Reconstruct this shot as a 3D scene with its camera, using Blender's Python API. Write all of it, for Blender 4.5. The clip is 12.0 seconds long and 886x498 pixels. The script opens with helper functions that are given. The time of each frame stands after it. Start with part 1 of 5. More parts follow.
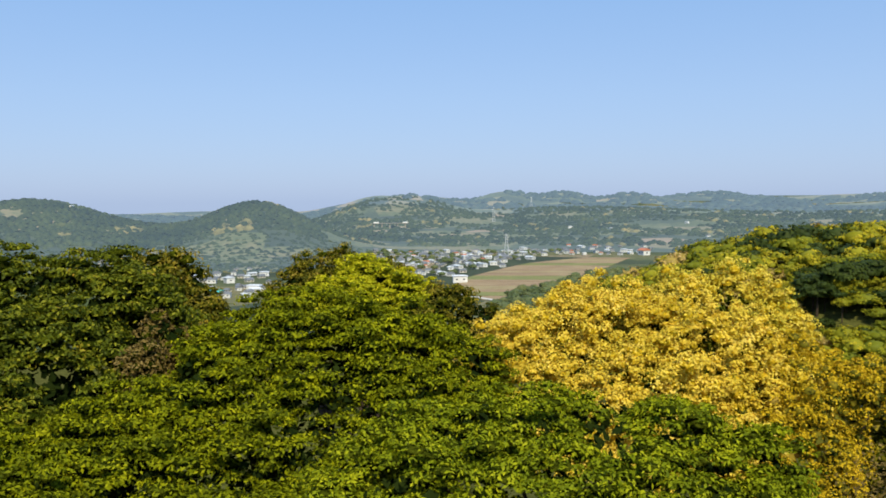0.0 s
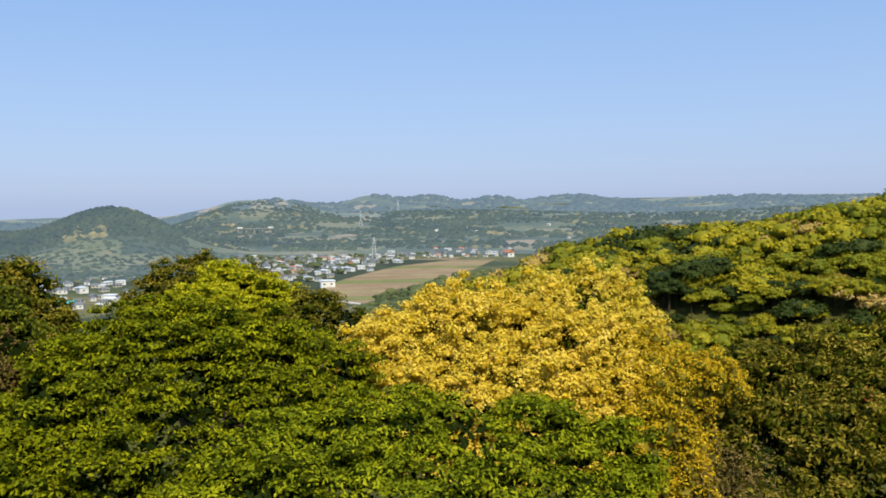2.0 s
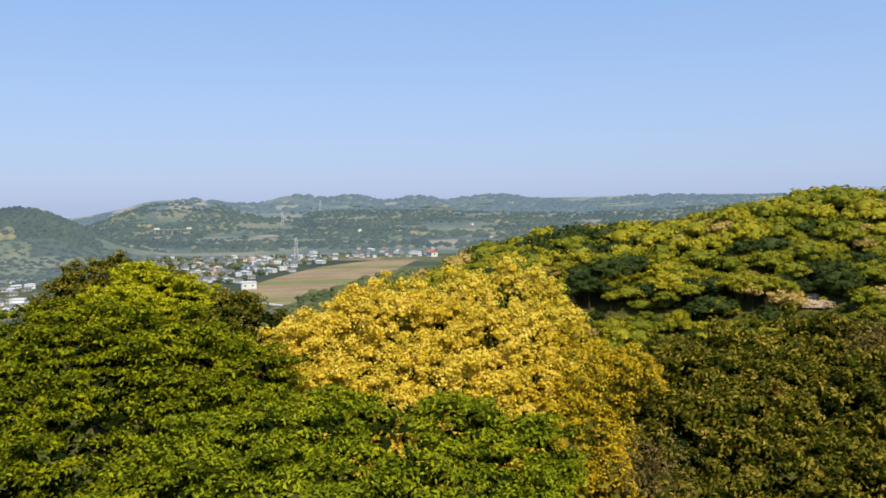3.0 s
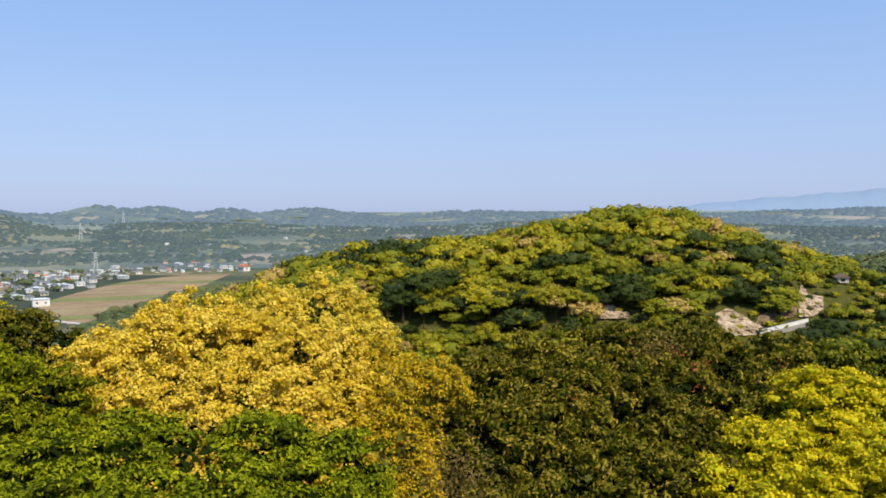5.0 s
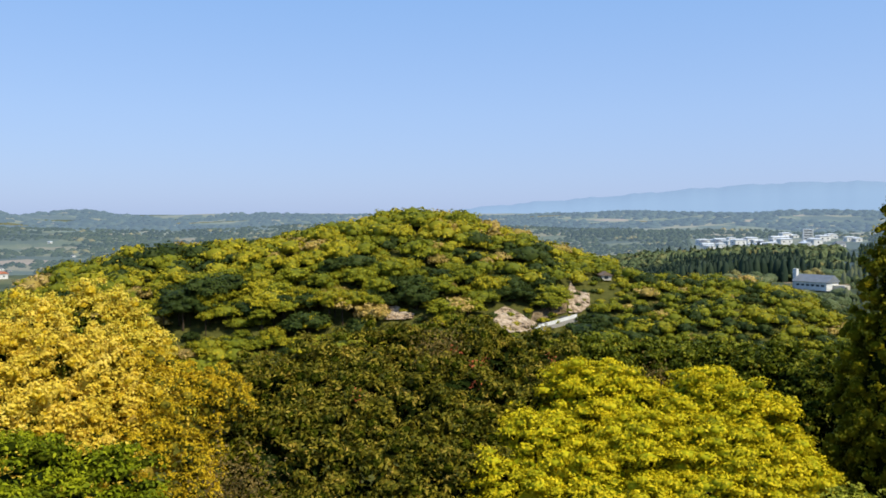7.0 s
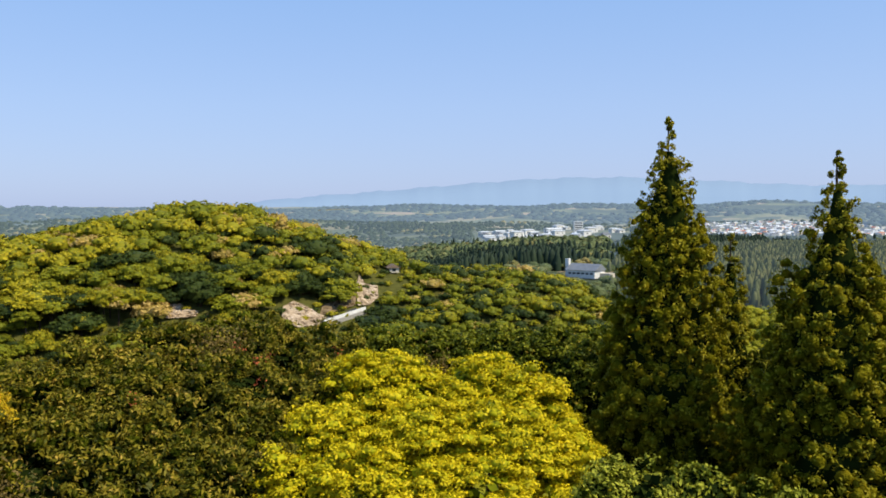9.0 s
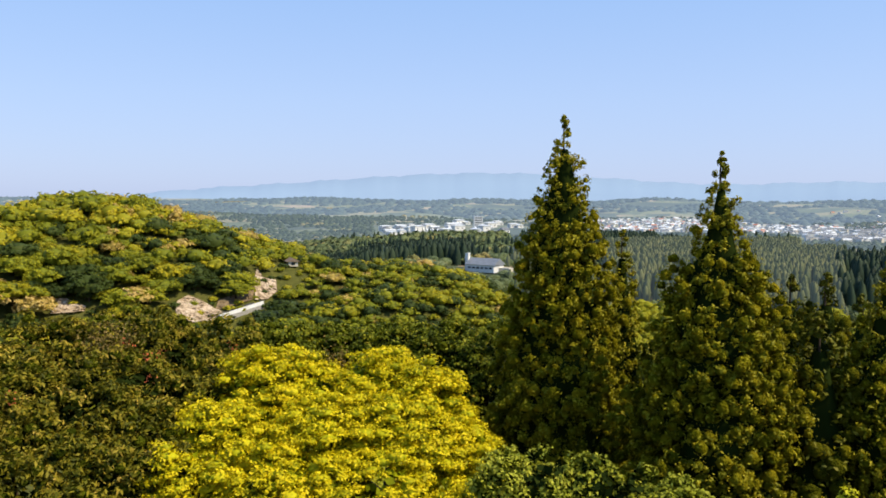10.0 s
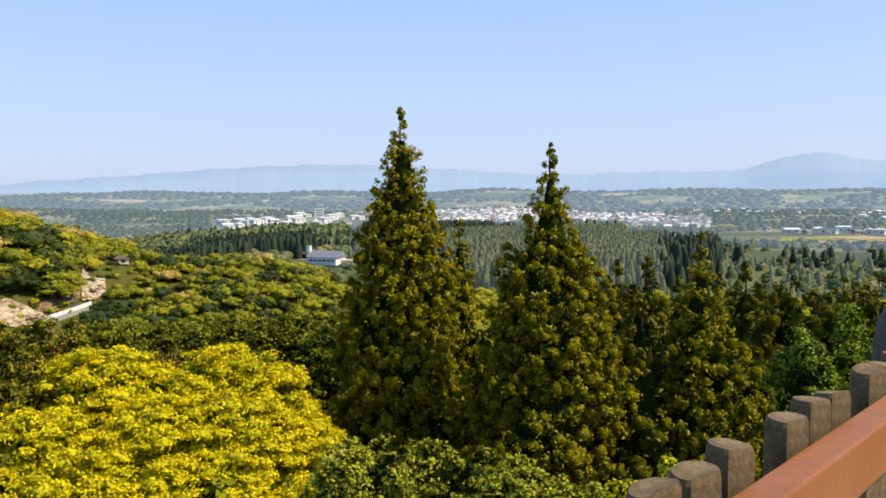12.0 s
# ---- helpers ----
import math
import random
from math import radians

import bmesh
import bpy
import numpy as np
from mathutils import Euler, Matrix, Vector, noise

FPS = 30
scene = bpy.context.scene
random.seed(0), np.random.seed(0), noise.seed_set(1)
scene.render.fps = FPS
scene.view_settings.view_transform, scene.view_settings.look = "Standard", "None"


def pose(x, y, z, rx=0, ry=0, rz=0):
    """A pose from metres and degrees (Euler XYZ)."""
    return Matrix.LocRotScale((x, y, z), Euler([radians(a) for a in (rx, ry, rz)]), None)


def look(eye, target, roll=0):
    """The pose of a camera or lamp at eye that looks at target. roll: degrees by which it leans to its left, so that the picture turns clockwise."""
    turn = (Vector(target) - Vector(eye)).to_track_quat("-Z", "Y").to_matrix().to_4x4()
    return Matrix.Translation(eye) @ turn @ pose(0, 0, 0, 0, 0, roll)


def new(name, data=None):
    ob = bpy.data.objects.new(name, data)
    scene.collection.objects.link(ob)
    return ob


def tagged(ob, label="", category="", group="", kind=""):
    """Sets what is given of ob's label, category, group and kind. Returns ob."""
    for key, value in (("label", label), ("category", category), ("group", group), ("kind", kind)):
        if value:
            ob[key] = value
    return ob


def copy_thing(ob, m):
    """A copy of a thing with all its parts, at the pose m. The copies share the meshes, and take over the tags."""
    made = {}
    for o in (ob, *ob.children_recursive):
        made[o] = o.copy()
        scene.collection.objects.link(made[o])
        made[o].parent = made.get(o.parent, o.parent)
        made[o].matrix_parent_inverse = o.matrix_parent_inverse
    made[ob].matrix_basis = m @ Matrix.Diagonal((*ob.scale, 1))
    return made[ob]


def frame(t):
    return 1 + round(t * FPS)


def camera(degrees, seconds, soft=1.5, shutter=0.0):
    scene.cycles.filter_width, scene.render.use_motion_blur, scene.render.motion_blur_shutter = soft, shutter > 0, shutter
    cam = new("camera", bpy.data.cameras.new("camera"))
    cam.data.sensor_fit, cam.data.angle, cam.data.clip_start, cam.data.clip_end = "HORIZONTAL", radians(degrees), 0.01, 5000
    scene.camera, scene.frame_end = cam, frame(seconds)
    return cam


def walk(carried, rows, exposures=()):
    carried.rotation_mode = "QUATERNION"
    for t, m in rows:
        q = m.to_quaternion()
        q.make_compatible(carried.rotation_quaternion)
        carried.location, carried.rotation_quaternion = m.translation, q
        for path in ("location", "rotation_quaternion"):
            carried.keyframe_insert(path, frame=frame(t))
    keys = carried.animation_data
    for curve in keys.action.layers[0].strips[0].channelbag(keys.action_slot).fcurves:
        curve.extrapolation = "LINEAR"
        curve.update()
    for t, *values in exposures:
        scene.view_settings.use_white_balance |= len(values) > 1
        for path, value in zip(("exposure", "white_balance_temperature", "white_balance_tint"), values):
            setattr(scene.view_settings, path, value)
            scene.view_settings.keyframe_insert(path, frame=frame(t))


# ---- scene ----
# ---------------------------------------------------------------- camera
cam = camera(55.06, 12.0, 1.7)
H = 70.0          # eye height above the valley floor
ARM = 0.6         # the camera swings at arm's length round the one who pans
PATH = [(0, -0.03, -3.18, -0.38), (0.5, 2.20, -3.34, -0.63), (1, 4.06, -3.31, -0.51), (1.5, 6.53, -3.03, -0.62),
        (2, 8.89, -3.01, -0.76), (2.5, 11.44, -3.07, -1.12), (2.7, 12.45, -3.11, -1.03), (4.3, 21.34, -2.41, -0.29),
        (4.5, 22.43, -2.35, -0.21), (5, 26.49, -2.22, -0.14), (5.5, 29.37, -2.31, -0.45), (6, 33.63, -2.24, -0.42),
        (6.5, 37.21, -2.07, -0.19), (6.7, 38.67, -2.06, -0.15), (8.3, 50.07, -2.46, -0.01), (8.5, 51.60, -2.55, 0.02),
        (9, 55.01, -2.56, -0.22), (9.5, 58.07, -2.55, 0.12), (10, 61.71, -2.94, 0.46), (10.5, 65.35, -3.02, 0.62),
        (11, 67.81, -3.09, 0.66), (11.5, 70.27, -3.27, 0.25), (12, 72.34, -3.48, -0.22)]


def bearing(az, d, z=0.0):
    """A place by its bearing (degrees clockwise from +y), distance and height."""
    return Vector((d * math.sin(radians(az)), d * math.cos(radians(az)), z))


def sight(az, d, el):
    """A place seen from the deck at bearing az, distance d and elevation el."""
    return bearing(az, d, H + d * math.tan(radians(el)))


def carry(az, pitch, roll):
    eye = bearing(az, ARM, H)
    return look(eye, eye + bearing(az, math.cos(radians(pitch)), math.sin(radians(pitch))), roll)


walk(cam, [(t, carry(a, p, r)) for t, a, p, r in PATH], exposures=[(0, -0.05, 6300, 5), (4.5, -0.03, 6400, 11), (6.5, -0.02, 6150, 8), (8.4, -0.02, 6250, 9), (9.5, 0.12, 6500, 10), (12, 0.3, 6900, 11)])

# ---------------------------------------------------------------- light
SUN_AZ, SUN_EL = 172.0, 48.0
world = bpy.data.worlds.new("world")
scene.world = world
world.use_nodes = True
wn = world.node_tree.nodes
sky = wn.new("ShaderNodeTexSky")
sky.sky_type = "NISHITA"
sky.sun_disc = False
sky.sun_elevation, sky.sun_rotation = radians(SUN_EL), radians(SUN_AZ)
sky.air_density, sky.dust_density, sky.ozone_density, sky.altitude = 1.0, 1.1, 3.0, 100
wn["Background"].inputs["Strength"].default_value = 0.1
hazy = wn.new("ShaderNodeMix")
hazy.data_type = "RGBA"
hazy.inputs[0].default_value = 0.65
air = wn.new("ShaderNodeValToRGB")
for e, (p, c) in zip([air.color_ramp.elements[0], air.color_ramp.elements.new(0.12), air.color_ramp.elements.new(0.3), air.color_ramp.elements[-1]],
                     ((0.0, (0.52, 0.635, 0.96)), (0.12, (0.46, 0.63, 1.0)), (0.3, (0.31, 0.55, 1.0)), (1.0, (0.24, 0.45, 0.9)))):
    e.position, e.color = p, (*c, 1)
tc_sky, split, richer = wn.new("ShaderNodeTexCoord"), wn.new("ShaderNodeSeparateXYZ"), wn.new("ShaderNodeVectorMath")
richer.operation = "SCALE"
richer.inputs["Scale"].default_value = 10.6
world.node_tree.links.new(tc_sky.outputs["Generated"], split.inputs["Vector"])
world.node_tree.links.new(split.outputs["Z"], air.inputs["Fac"])
world.node_tree.links.new(air.outputs["Color"], richer.inputs["Vector"])
world.node_tree.links.new(richer.outputs["Vector"], hazy.inputs[7])
world.node_tree.links.new(sky.outputs["Color"], hazy.inputs[6])
world.node_tree.links.new(hazy.outputs[2], wn["Background"].inputs["Color"])
lamp = bpy.data.lights.new("sun", "SUN")
lamp.energy, lamp.angle, lamp.color = 5.0, radians(0.6), (1.0, 0.88, 0.64)
sun = new("sun", lamp)
sun.matrix_world = look(bearing(SUN_AZ, 100 * math.cos(radians(SUN_EL)), 100 * math.sin(radians(SUN_EL))), (0, 0, 0))

# ---------------------------------------------------------------- mesh helpers
rng = np.random.default_rng(7)


def link_mesh(name, verts, faces, mats, parent=None, label="", index=None, smooth=False):
    me = bpy.data.meshes.new(name)
    me.from_pydata([tuple(v) for v in verts], [], [tuple(f) for f in faces])
    for m in mats if isinstance(mats, (list, tuple)) else [mats]:
        me.materials.append(m)
    if index is not None:
        me.polygons.foreach_set("material_index", np.asarray(index, np.int32))
    if smooth:
        me.polygons.foreach_set("use_smooth", np.ones(len(me.polygons), bool))
    me.update()
    ob = new(name, me)
    if parent:
        ob.parent = parent
    if label:
        tagged(ob, label)
    return ob


def fast_mesh(name, verts, quads, mats, parent=None, index=None, smooth=False):
    """Quads (n, 4) or triangles (n, 3) from arrays."""
    me = bpy.data.meshes.new(name)
    n, k = quads.shape
    me.vertices.add(len(verts))
    me.vertices.foreach_set("co", np.asarray(verts, np.float32).ravel())
    me.loops.add(n * k)
    me.loops.foreach_set("vertex_index", np.asarray(quads, np.int32).ravel())
    me.polygons.add(n)
    me.polygons.foreach_set("loop_start", np.arange(0, n * k, k, dtype=np.int32))
    for m in mats if isinstance(mats, (list, tuple)) else [mats]:
        me.materials.append(m)
    if index is not None:
        me.polygons.foreach_set("material_index", np.asarray(index, np.int32))
    if smooth:
        me.polygons.foreach_set("use_smooth", np.ones(n, bool))
    me.update(calc_edges=True)
    ob = new(name, me)
    if parent:
        ob.parent = parent
    return ob


def part(name, bm, material, parent, label=""):
    me = bpy.data.meshes.new(name)
    bm.to_mesh(me)
    bm.free()
    me.materials.append(material)
    ob = new(name, me)
    ob.parent = parent
    if label:
        tagged(ob, label)
    return ob


def block(size, at=(0, 0, 0), bevel=0.0, turn=0.0):
    bm = bmesh.new()
    bmesh.ops.create_cube(bm, size=1.0)
    bmesh.ops.scale(bm, vec=size, verts=bm.verts)
    if bevel:
        bmesh.ops.bevel(bm, geom=bm.edges[:], offset=bevel, segments=2, affect="EDGES", profile=0.6)
    bmesh.ops.rotate(bm, cent=(0, 0, 0), matrix=Matrix.Rotation(turn, 3, "Z"), verts=bm.verts)
    bmesh.ops.translate(bm, vec=at, verts=bm.verts)
    return bm


def empty(name, at, turn=0.0):
    ob = new(name)
    ob.matrix_basis = Matrix.Translation(at) @ Matrix.Rotation(turn, 4, "Z")
    return ob


# ---------------------------------------------------------------- materials
def material(name, base, rough=0.8, spec=0.3):
    m = bpy.data.materials.new(name)
    m.use_nodes = True
    b = m.node_tree.nodes["Principled BSDF"]
    b.inputs["Base Color"].default_value = (*base, 1)
    b.inputs["Roughness"].default_value = rough
    b.inputs["Specular IOR Level"].default_value = spec
    return m


def ramp_node(nt, stops):
    r = nt.nodes.new("ShaderNodeValToRGB")
    while len(r.color_ramp.elements) < len(stops):
        r.color_ramp.elements.new(0.5)
    for e, (p, c) in zip(r.color_ramp.elements, stops):
        e.position, e.color = p, (*c, 1)
    return r


def noise_node(nt, scale, detail=4.0, coord="Object"):
    tc = nt.nodes.new("ShaderNodeTexCoord")
    n = nt.nodes.new("ShaderNodeTexNoise")
    n.inputs["Scale"].default_value, n.inputs["Detail"].default_value = scale, detail
    nt.links.new(tc.outputs[coord], n.inputs["Vector"])
    return n


def math_node(nt, op, a, b):
    m = nt.nodes.new("ShaderNodeMath")
    m.operation = op
    for i, v in enumerate((a, b)):
        if isinstance(v, (int, float)):
            m.inputs[i].default_value = v
        else:
            nt.links.new(v, m.inputs[i])
    return m.outputs[0]


def leaf_material(name, stops, scale=0.5, through_share=0.15, per_tree=0.0, rough=0.6, gloss=0.12, each_leaf=0.45, relief=0.0):
    """Foliage: each leaf its own tone, patches of tone through the crown, a little light through the leaf."""
    m = bpy.data.materials.new(name)
    m.use_nodes = True
    nt = m.node_tree
    b = nt.nodes["Principled BSDF"]
    geo = nt.nodes.new("ShaderNodeNewGeometry")
    n = noise_node(nt, scale, 3.0)
    v = math_node(nt, "ADD", math_node(nt, "MULTIPLY", geo.outputs["Random Per Island"], each_leaf),
                  math_node(nt, "MULTIPLY", math_node(nt, "SUBTRACT", n.outputs["Fac"], 0.25), 1.1))
    if per_tree:
        info = nt.nodes.new("ShaderNodeObjectInfo")
        v = math_node(nt, "ADD", math_node(nt, "MULTIPLY", v, 1 - per_tree), math_node(nt, "MULTIPLY", info.outputs["Random"], per_tree))
    r = ramp_node(nt, stops)
    nt.links.new(v, r.inputs["Fac"])
    nt.links.new(r.outputs["Color"], b.inputs["Base Color"])
    b.inputs["Roughness"].default_value = rough
    b.inputs["Specular IOR Level"].default_value = gloss
    if relief:
        rough_leaf, bp = noise_node(nt, 1.0 / relief, 3.0), nt.nodes.new("ShaderNodeBump")
        bp.inputs["Strength"].default_value, bp.inputs["Distance"].default_value = 1.0, 2.2 * relief
        nt.links.new(rough_leaf.outputs["Fac"], bp.inputs["Height"])
        nt.links.new(bp.outputs["Normal"], b.inputs["Normal"])
    if through_share:
        tr = nt.nodes.new("ShaderNodeBsdfTranslucent")
        mix = nt.nodes.new("ShaderNodeMixShader")
        mix.inputs["Fac"].default_value = through_share
        nt.links.new(r.outputs["Color"], tr.inputs["Color"])
        nt.links.new(b.outputs["BSDF"], mix.inputs[1])
        nt.links.new(tr.outputs["BSDF"], mix.inputs[2])
        nt.links.new(mix.outputs["Shader"], nt.nodes["Material Output"].inputs["Surface"])
    return m


def mottled(name, stops, scale=1.0, rough=0.85, bump=0.0, fine=8.0, coord="Object", spec=0.3):
    m = bpy.data.materials.new(name)
    m.use_nodes = True
    nt = m.node_tree
    b = nt.nodes["Principled BSDF"]
    n1, n2 = noise_node(nt, scale, 6.0, coord), noise_node(nt, scale * fine, 4.0, coord)
    v = math_node(nt, "ADD", math_node(nt, "MULTIPLY", n1.outputs["Fac"], 0.65), math_node(nt, "MULTIPLY", n2.outputs["Fac"], 0.35))
    r = ramp_node(nt, stops)
    nt.links.new(v, r.inputs["Fac"])
    nt.links.new(r.outputs["Color"], b.inputs["Base Color"])
    b.inputs["Roughness"].default_value = rough
    b.inputs["Specular IOR Level"].default_value = spec
    if bump:
        bp = nt.nodes.new("ShaderNodeBump")
        bp.inputs["Strength"].default_value, bp.inputs["Distance"].default_value = bump, 1.0 / (scale * fine)
        nt.links.new(n2.outputs["Fac"], bp.inputs["Height"])
        nt.links.new(bp.outputs["Normal"], b.inputs["Normal"])
    return m


BARK = mottled("bark", [(0.3, (0.03, 0.022, 0.014)), (0.7, (0.085, 0.062, 0.04))], 2.0, 0.95, 0.5, spec=0.1)
LEAF_GREEN = leaf_material("leaf_green", [(0.1, (0.045, 0.058, 0.002)), (0.5, (0.17, 0.19, 0.003)), (0.95, (0.41, 0.39, 0.006))], 1.3, gloss=0.06)
LEAF_BRIGHT_GREEN = leaf_material("leaf_bright_green", [(0.1, (0.06, 0.085, 0.003)), (0.5, (0.19, 0.22, 0.005)), (0.95, (0.43, 0.42, 0.01))], 1.3, gloss=0.06)
LEAF_DEEP = leaf_material("leaf_deep", [(0.1, (0.032, 0.045, 0.003)), (0.5, (0.10, 0.12, 0.005)), (0.78, (0.25, 0.24, 0.012)), (0.95, (0.36, 0.22, 0.02))], 1.3)
LEAF_VINE = leaf_material("leaf_vine", [(0.1, (0.08, 0.10, 0.008)), (0.5, (0.26, 0.27, 0.016)), (0.95, (0.55, 0.52, 0.06))])
LEAF_IVY = leaf_material("leaf_ivy", [(0.1, (0.05, 0.085, 0.006)), (0.5, (0.14, 0.20, 0.012)), (0.95, (0.36, 0.42, 0.03))])
LEAF_LIME = leaf_material("leaf_lime", [(0.1, (0.27, 0.25, 0.003)), (0.5, (0.60, 0.485, 0.006)), (0.95, (0.84, 0.645, 0.015))], 1.3)
LEAF_YELLOW_GREEN = leaf_material("leaf_yellow_green", [(0.1, (0.18, 0.20, 0.004)), (0.5, (0.44, 0.42, 0.007)), (0.95, (0.68, 0.58, 0.015))], 1.3)
BLOSSOM = leaf_material("blossom", [(0.1, (0.52, 0.39, 0.03)), (0.4, (0.77, 0.56, 0.055)), (0.95, (0.92, 0.72, 0.18))], 1.1, each_leaf=0.2)
BLOSSOM_PALE = leaf_material("blossom_pale", [(0.1, (0.44, 0.39, 0.03)), (0.45, (0.72, 0.55, 0.06)), (0.95, (0.88, 0.71, 0.18))], 1.1, each_leaf=0.2)
BLOSSOM_ORANGE = leaf_material("blossom_orange", [(0.1, (0.34, 0.26, 0.008)), (0.45, (0.68, 0.46, 0.012)), (0.95, (0.84, 0.57, 0.03))], 0.9, relief=0.06)
LEAF_OLIVE = leaf_material("leaf_olive", [(0.1, (0.03, 0.04, 0.004)), (0.42, (0.11, 0.105, 0.006)), (0.72, (0.25, 0.20, 0.014)), (0.95, (0.46, 0.31, 0.05))], 0.9, each_leaf=0.5)
LEAF_CEDAR = leaf_material("leaf_cedar", [(0.1, (0.10, 0.108, 0.005)), (0.5, (0.265, 0.232, 0.007)), (0.95, (0.50, 0.385, 0.02))], 1.6, 0.08, each_leaf=0.3)
# cedar leaf tones darkened to paint shade into the tuft hearts
CEDAR_SHADE = leaf_material("cedar_shade", [(0.1, (0.05, 0.057, 0.003)), (0.5, (0.13, 0.117, 0.005)), (0.95, (0.25, 0.19, 0.01))], 2.5, 0.0, rough=1.0, gloss=0.0, each_leaf=0.4, relief=0.07)
CEDAR_ROW_SHADE = leaf_material("cedar_row_shade", [(0.1, (0.03, 0.038, 0.003)), (0.5, (0.075, 0.075, 0.005)), (0.95, (0.15, 0.125, 0.008))], 2.5, 0.0, rough=1.0, gloss=0.0, each_leaf=0.4, relief=0.08)
LEAF_CEDAR_MID = leaf_material("leaf_cedar_mid", [(0.1, (0.045, 0.055, 0.004)), (0.5, (0.11, 0.108, 0.005)), (0.95, (0.23, 0.18, 0.01))], 1.6, 0.05, each_leaf=0.3)
LEAF_RUST = leaf_material("leaf_rust", [(0.1, (0.09, 0.06, 0.012)), (0.5, (0.18, 0.125, 0.03)), (0.95, (0.30, 0.21, 0.07))])
RED_BLOSSOM = leaf_material("red_blossom", [(0.1, (0.35, 0.06, 0.02)), (0.9, (0.62, 0.18, 0.07))])
# two dark leaf tones that hold the shade inside crowns as colour
LEAF_INNER_SHADE = leaf_material("leaf_inner_shade", [(0.2, (0.022, 0.032, 0.003)), (0.9, (0.085, 0.095, 0.006))], 1.5, 0.0, rough=1.0, gloss=0.0, relief=0.12)
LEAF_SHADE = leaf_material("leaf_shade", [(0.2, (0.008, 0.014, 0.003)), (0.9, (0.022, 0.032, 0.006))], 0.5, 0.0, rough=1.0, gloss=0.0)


def land_material(name, glow=0.0):
    """Patchwork of woods, meadows, fallow fields and bare banks, as the plots lie."""
    m = bpy.data.materials.new(name)
    m.use_nodes = True
    nt = m.node_tree
    b = nt.nodes["Principled BSDF"]
    tc = nt.nodes.new("ShaderNodeTexCoord")
    vo = nt.nodes.new("ShaderNodeTexVoronoi")
    vo.inputs["Scale"].default_value = 0.011
    nt.links.new(tc.outputs["Object"], vo.inputs["Vector"])
    big, fine = noise_node(nt, 0.004, 5.0), noise_node(nt, 0.09, 5.0)
    v = math_node(nt, "ADD", math_node(nt, "MULTIPLY", vo.outputs["Color"], 0.45),
                  math_node(nt, "ADD", math_node(nt, "MULTIPLY", big.outputs["Fac"], 0.4), math_node(nt, "MULTIPLY", fine.outputs["Fac"], 0.3)))
    r = ramp_node(nt, [(0.36, (0.025, 0.038, 0.014)), (0.52, (0.045, 0.06, 0.02)), (0.6, (0.085, 0.10, 0.03)), (0.69, (0.165, 0.145, 0.06)), (0.82, (0.27, 0.19, 0.12))])
    nt.links.new(v, r.inputs["Fac"])
    nt.links.new(r.outputs["Color"], b.inputs["Base Color"])
    b.inputs["Roughness"].default_value = 0.95
    # distant haze is put in as a faint blue glow of the land
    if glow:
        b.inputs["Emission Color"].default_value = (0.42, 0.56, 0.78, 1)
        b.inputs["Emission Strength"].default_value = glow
    return m


def with_haze_glow(m, glow):
    """Far backdrop with haze put into its material as a blue glow."""
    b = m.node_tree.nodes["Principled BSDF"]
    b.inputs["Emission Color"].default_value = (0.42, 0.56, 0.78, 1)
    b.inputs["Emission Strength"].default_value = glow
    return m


FOREST_FLOOR = land_material("country_ground")
LEAF_LITTER = mottled("leaf_litter", [(0.3, (0.05, 0.055, 0.014)), (0.7, (0.12, 0.115, 0.03))], 0.4, 1.0, 0.4, 6.0, spec=0.0)
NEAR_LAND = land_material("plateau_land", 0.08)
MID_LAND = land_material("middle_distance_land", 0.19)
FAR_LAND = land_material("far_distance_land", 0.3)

# ---------------------------------------------------------------- ground
def step(a, b, x):
    t = np.clip((x - a) / (b - a), 0, 1)
    return t * t * (3 - 2 * t)


def mound(x, y, az, d, h, across, deep):
    """A hill at a bearing and distance, with its spread across the line of sight and along it."""
    cx, cy = d * math.sin(radians(az)), d * math.cos(radians(az))
    ux, uy = math.cos(radians(az)), -math.sin(radians(az))
    a = (x - cx) * ux + (y - cy) * uy
    b = -(x - cx) * uy + (y - cy) * ux
    return h * np.exp(-0.5 * ((a / across) ** 2 + (b / deep) ** 2))


def waves(x, y, size, seed):
    """Soft irregular swells, about -1 to 1."""
    r = np.random.default_rng(seed)
    out = 0 * x
    for k in range(7):
        a, ph, s = r.uniform(0, 6.28), r.uniform(0, 6.28), size * r.uniform(0.6, 1.5)
        out = out + np.sin((x * np.cos(a) + y * np.sin(a)) * 6.28 / s + ph)
    return out / 3.2


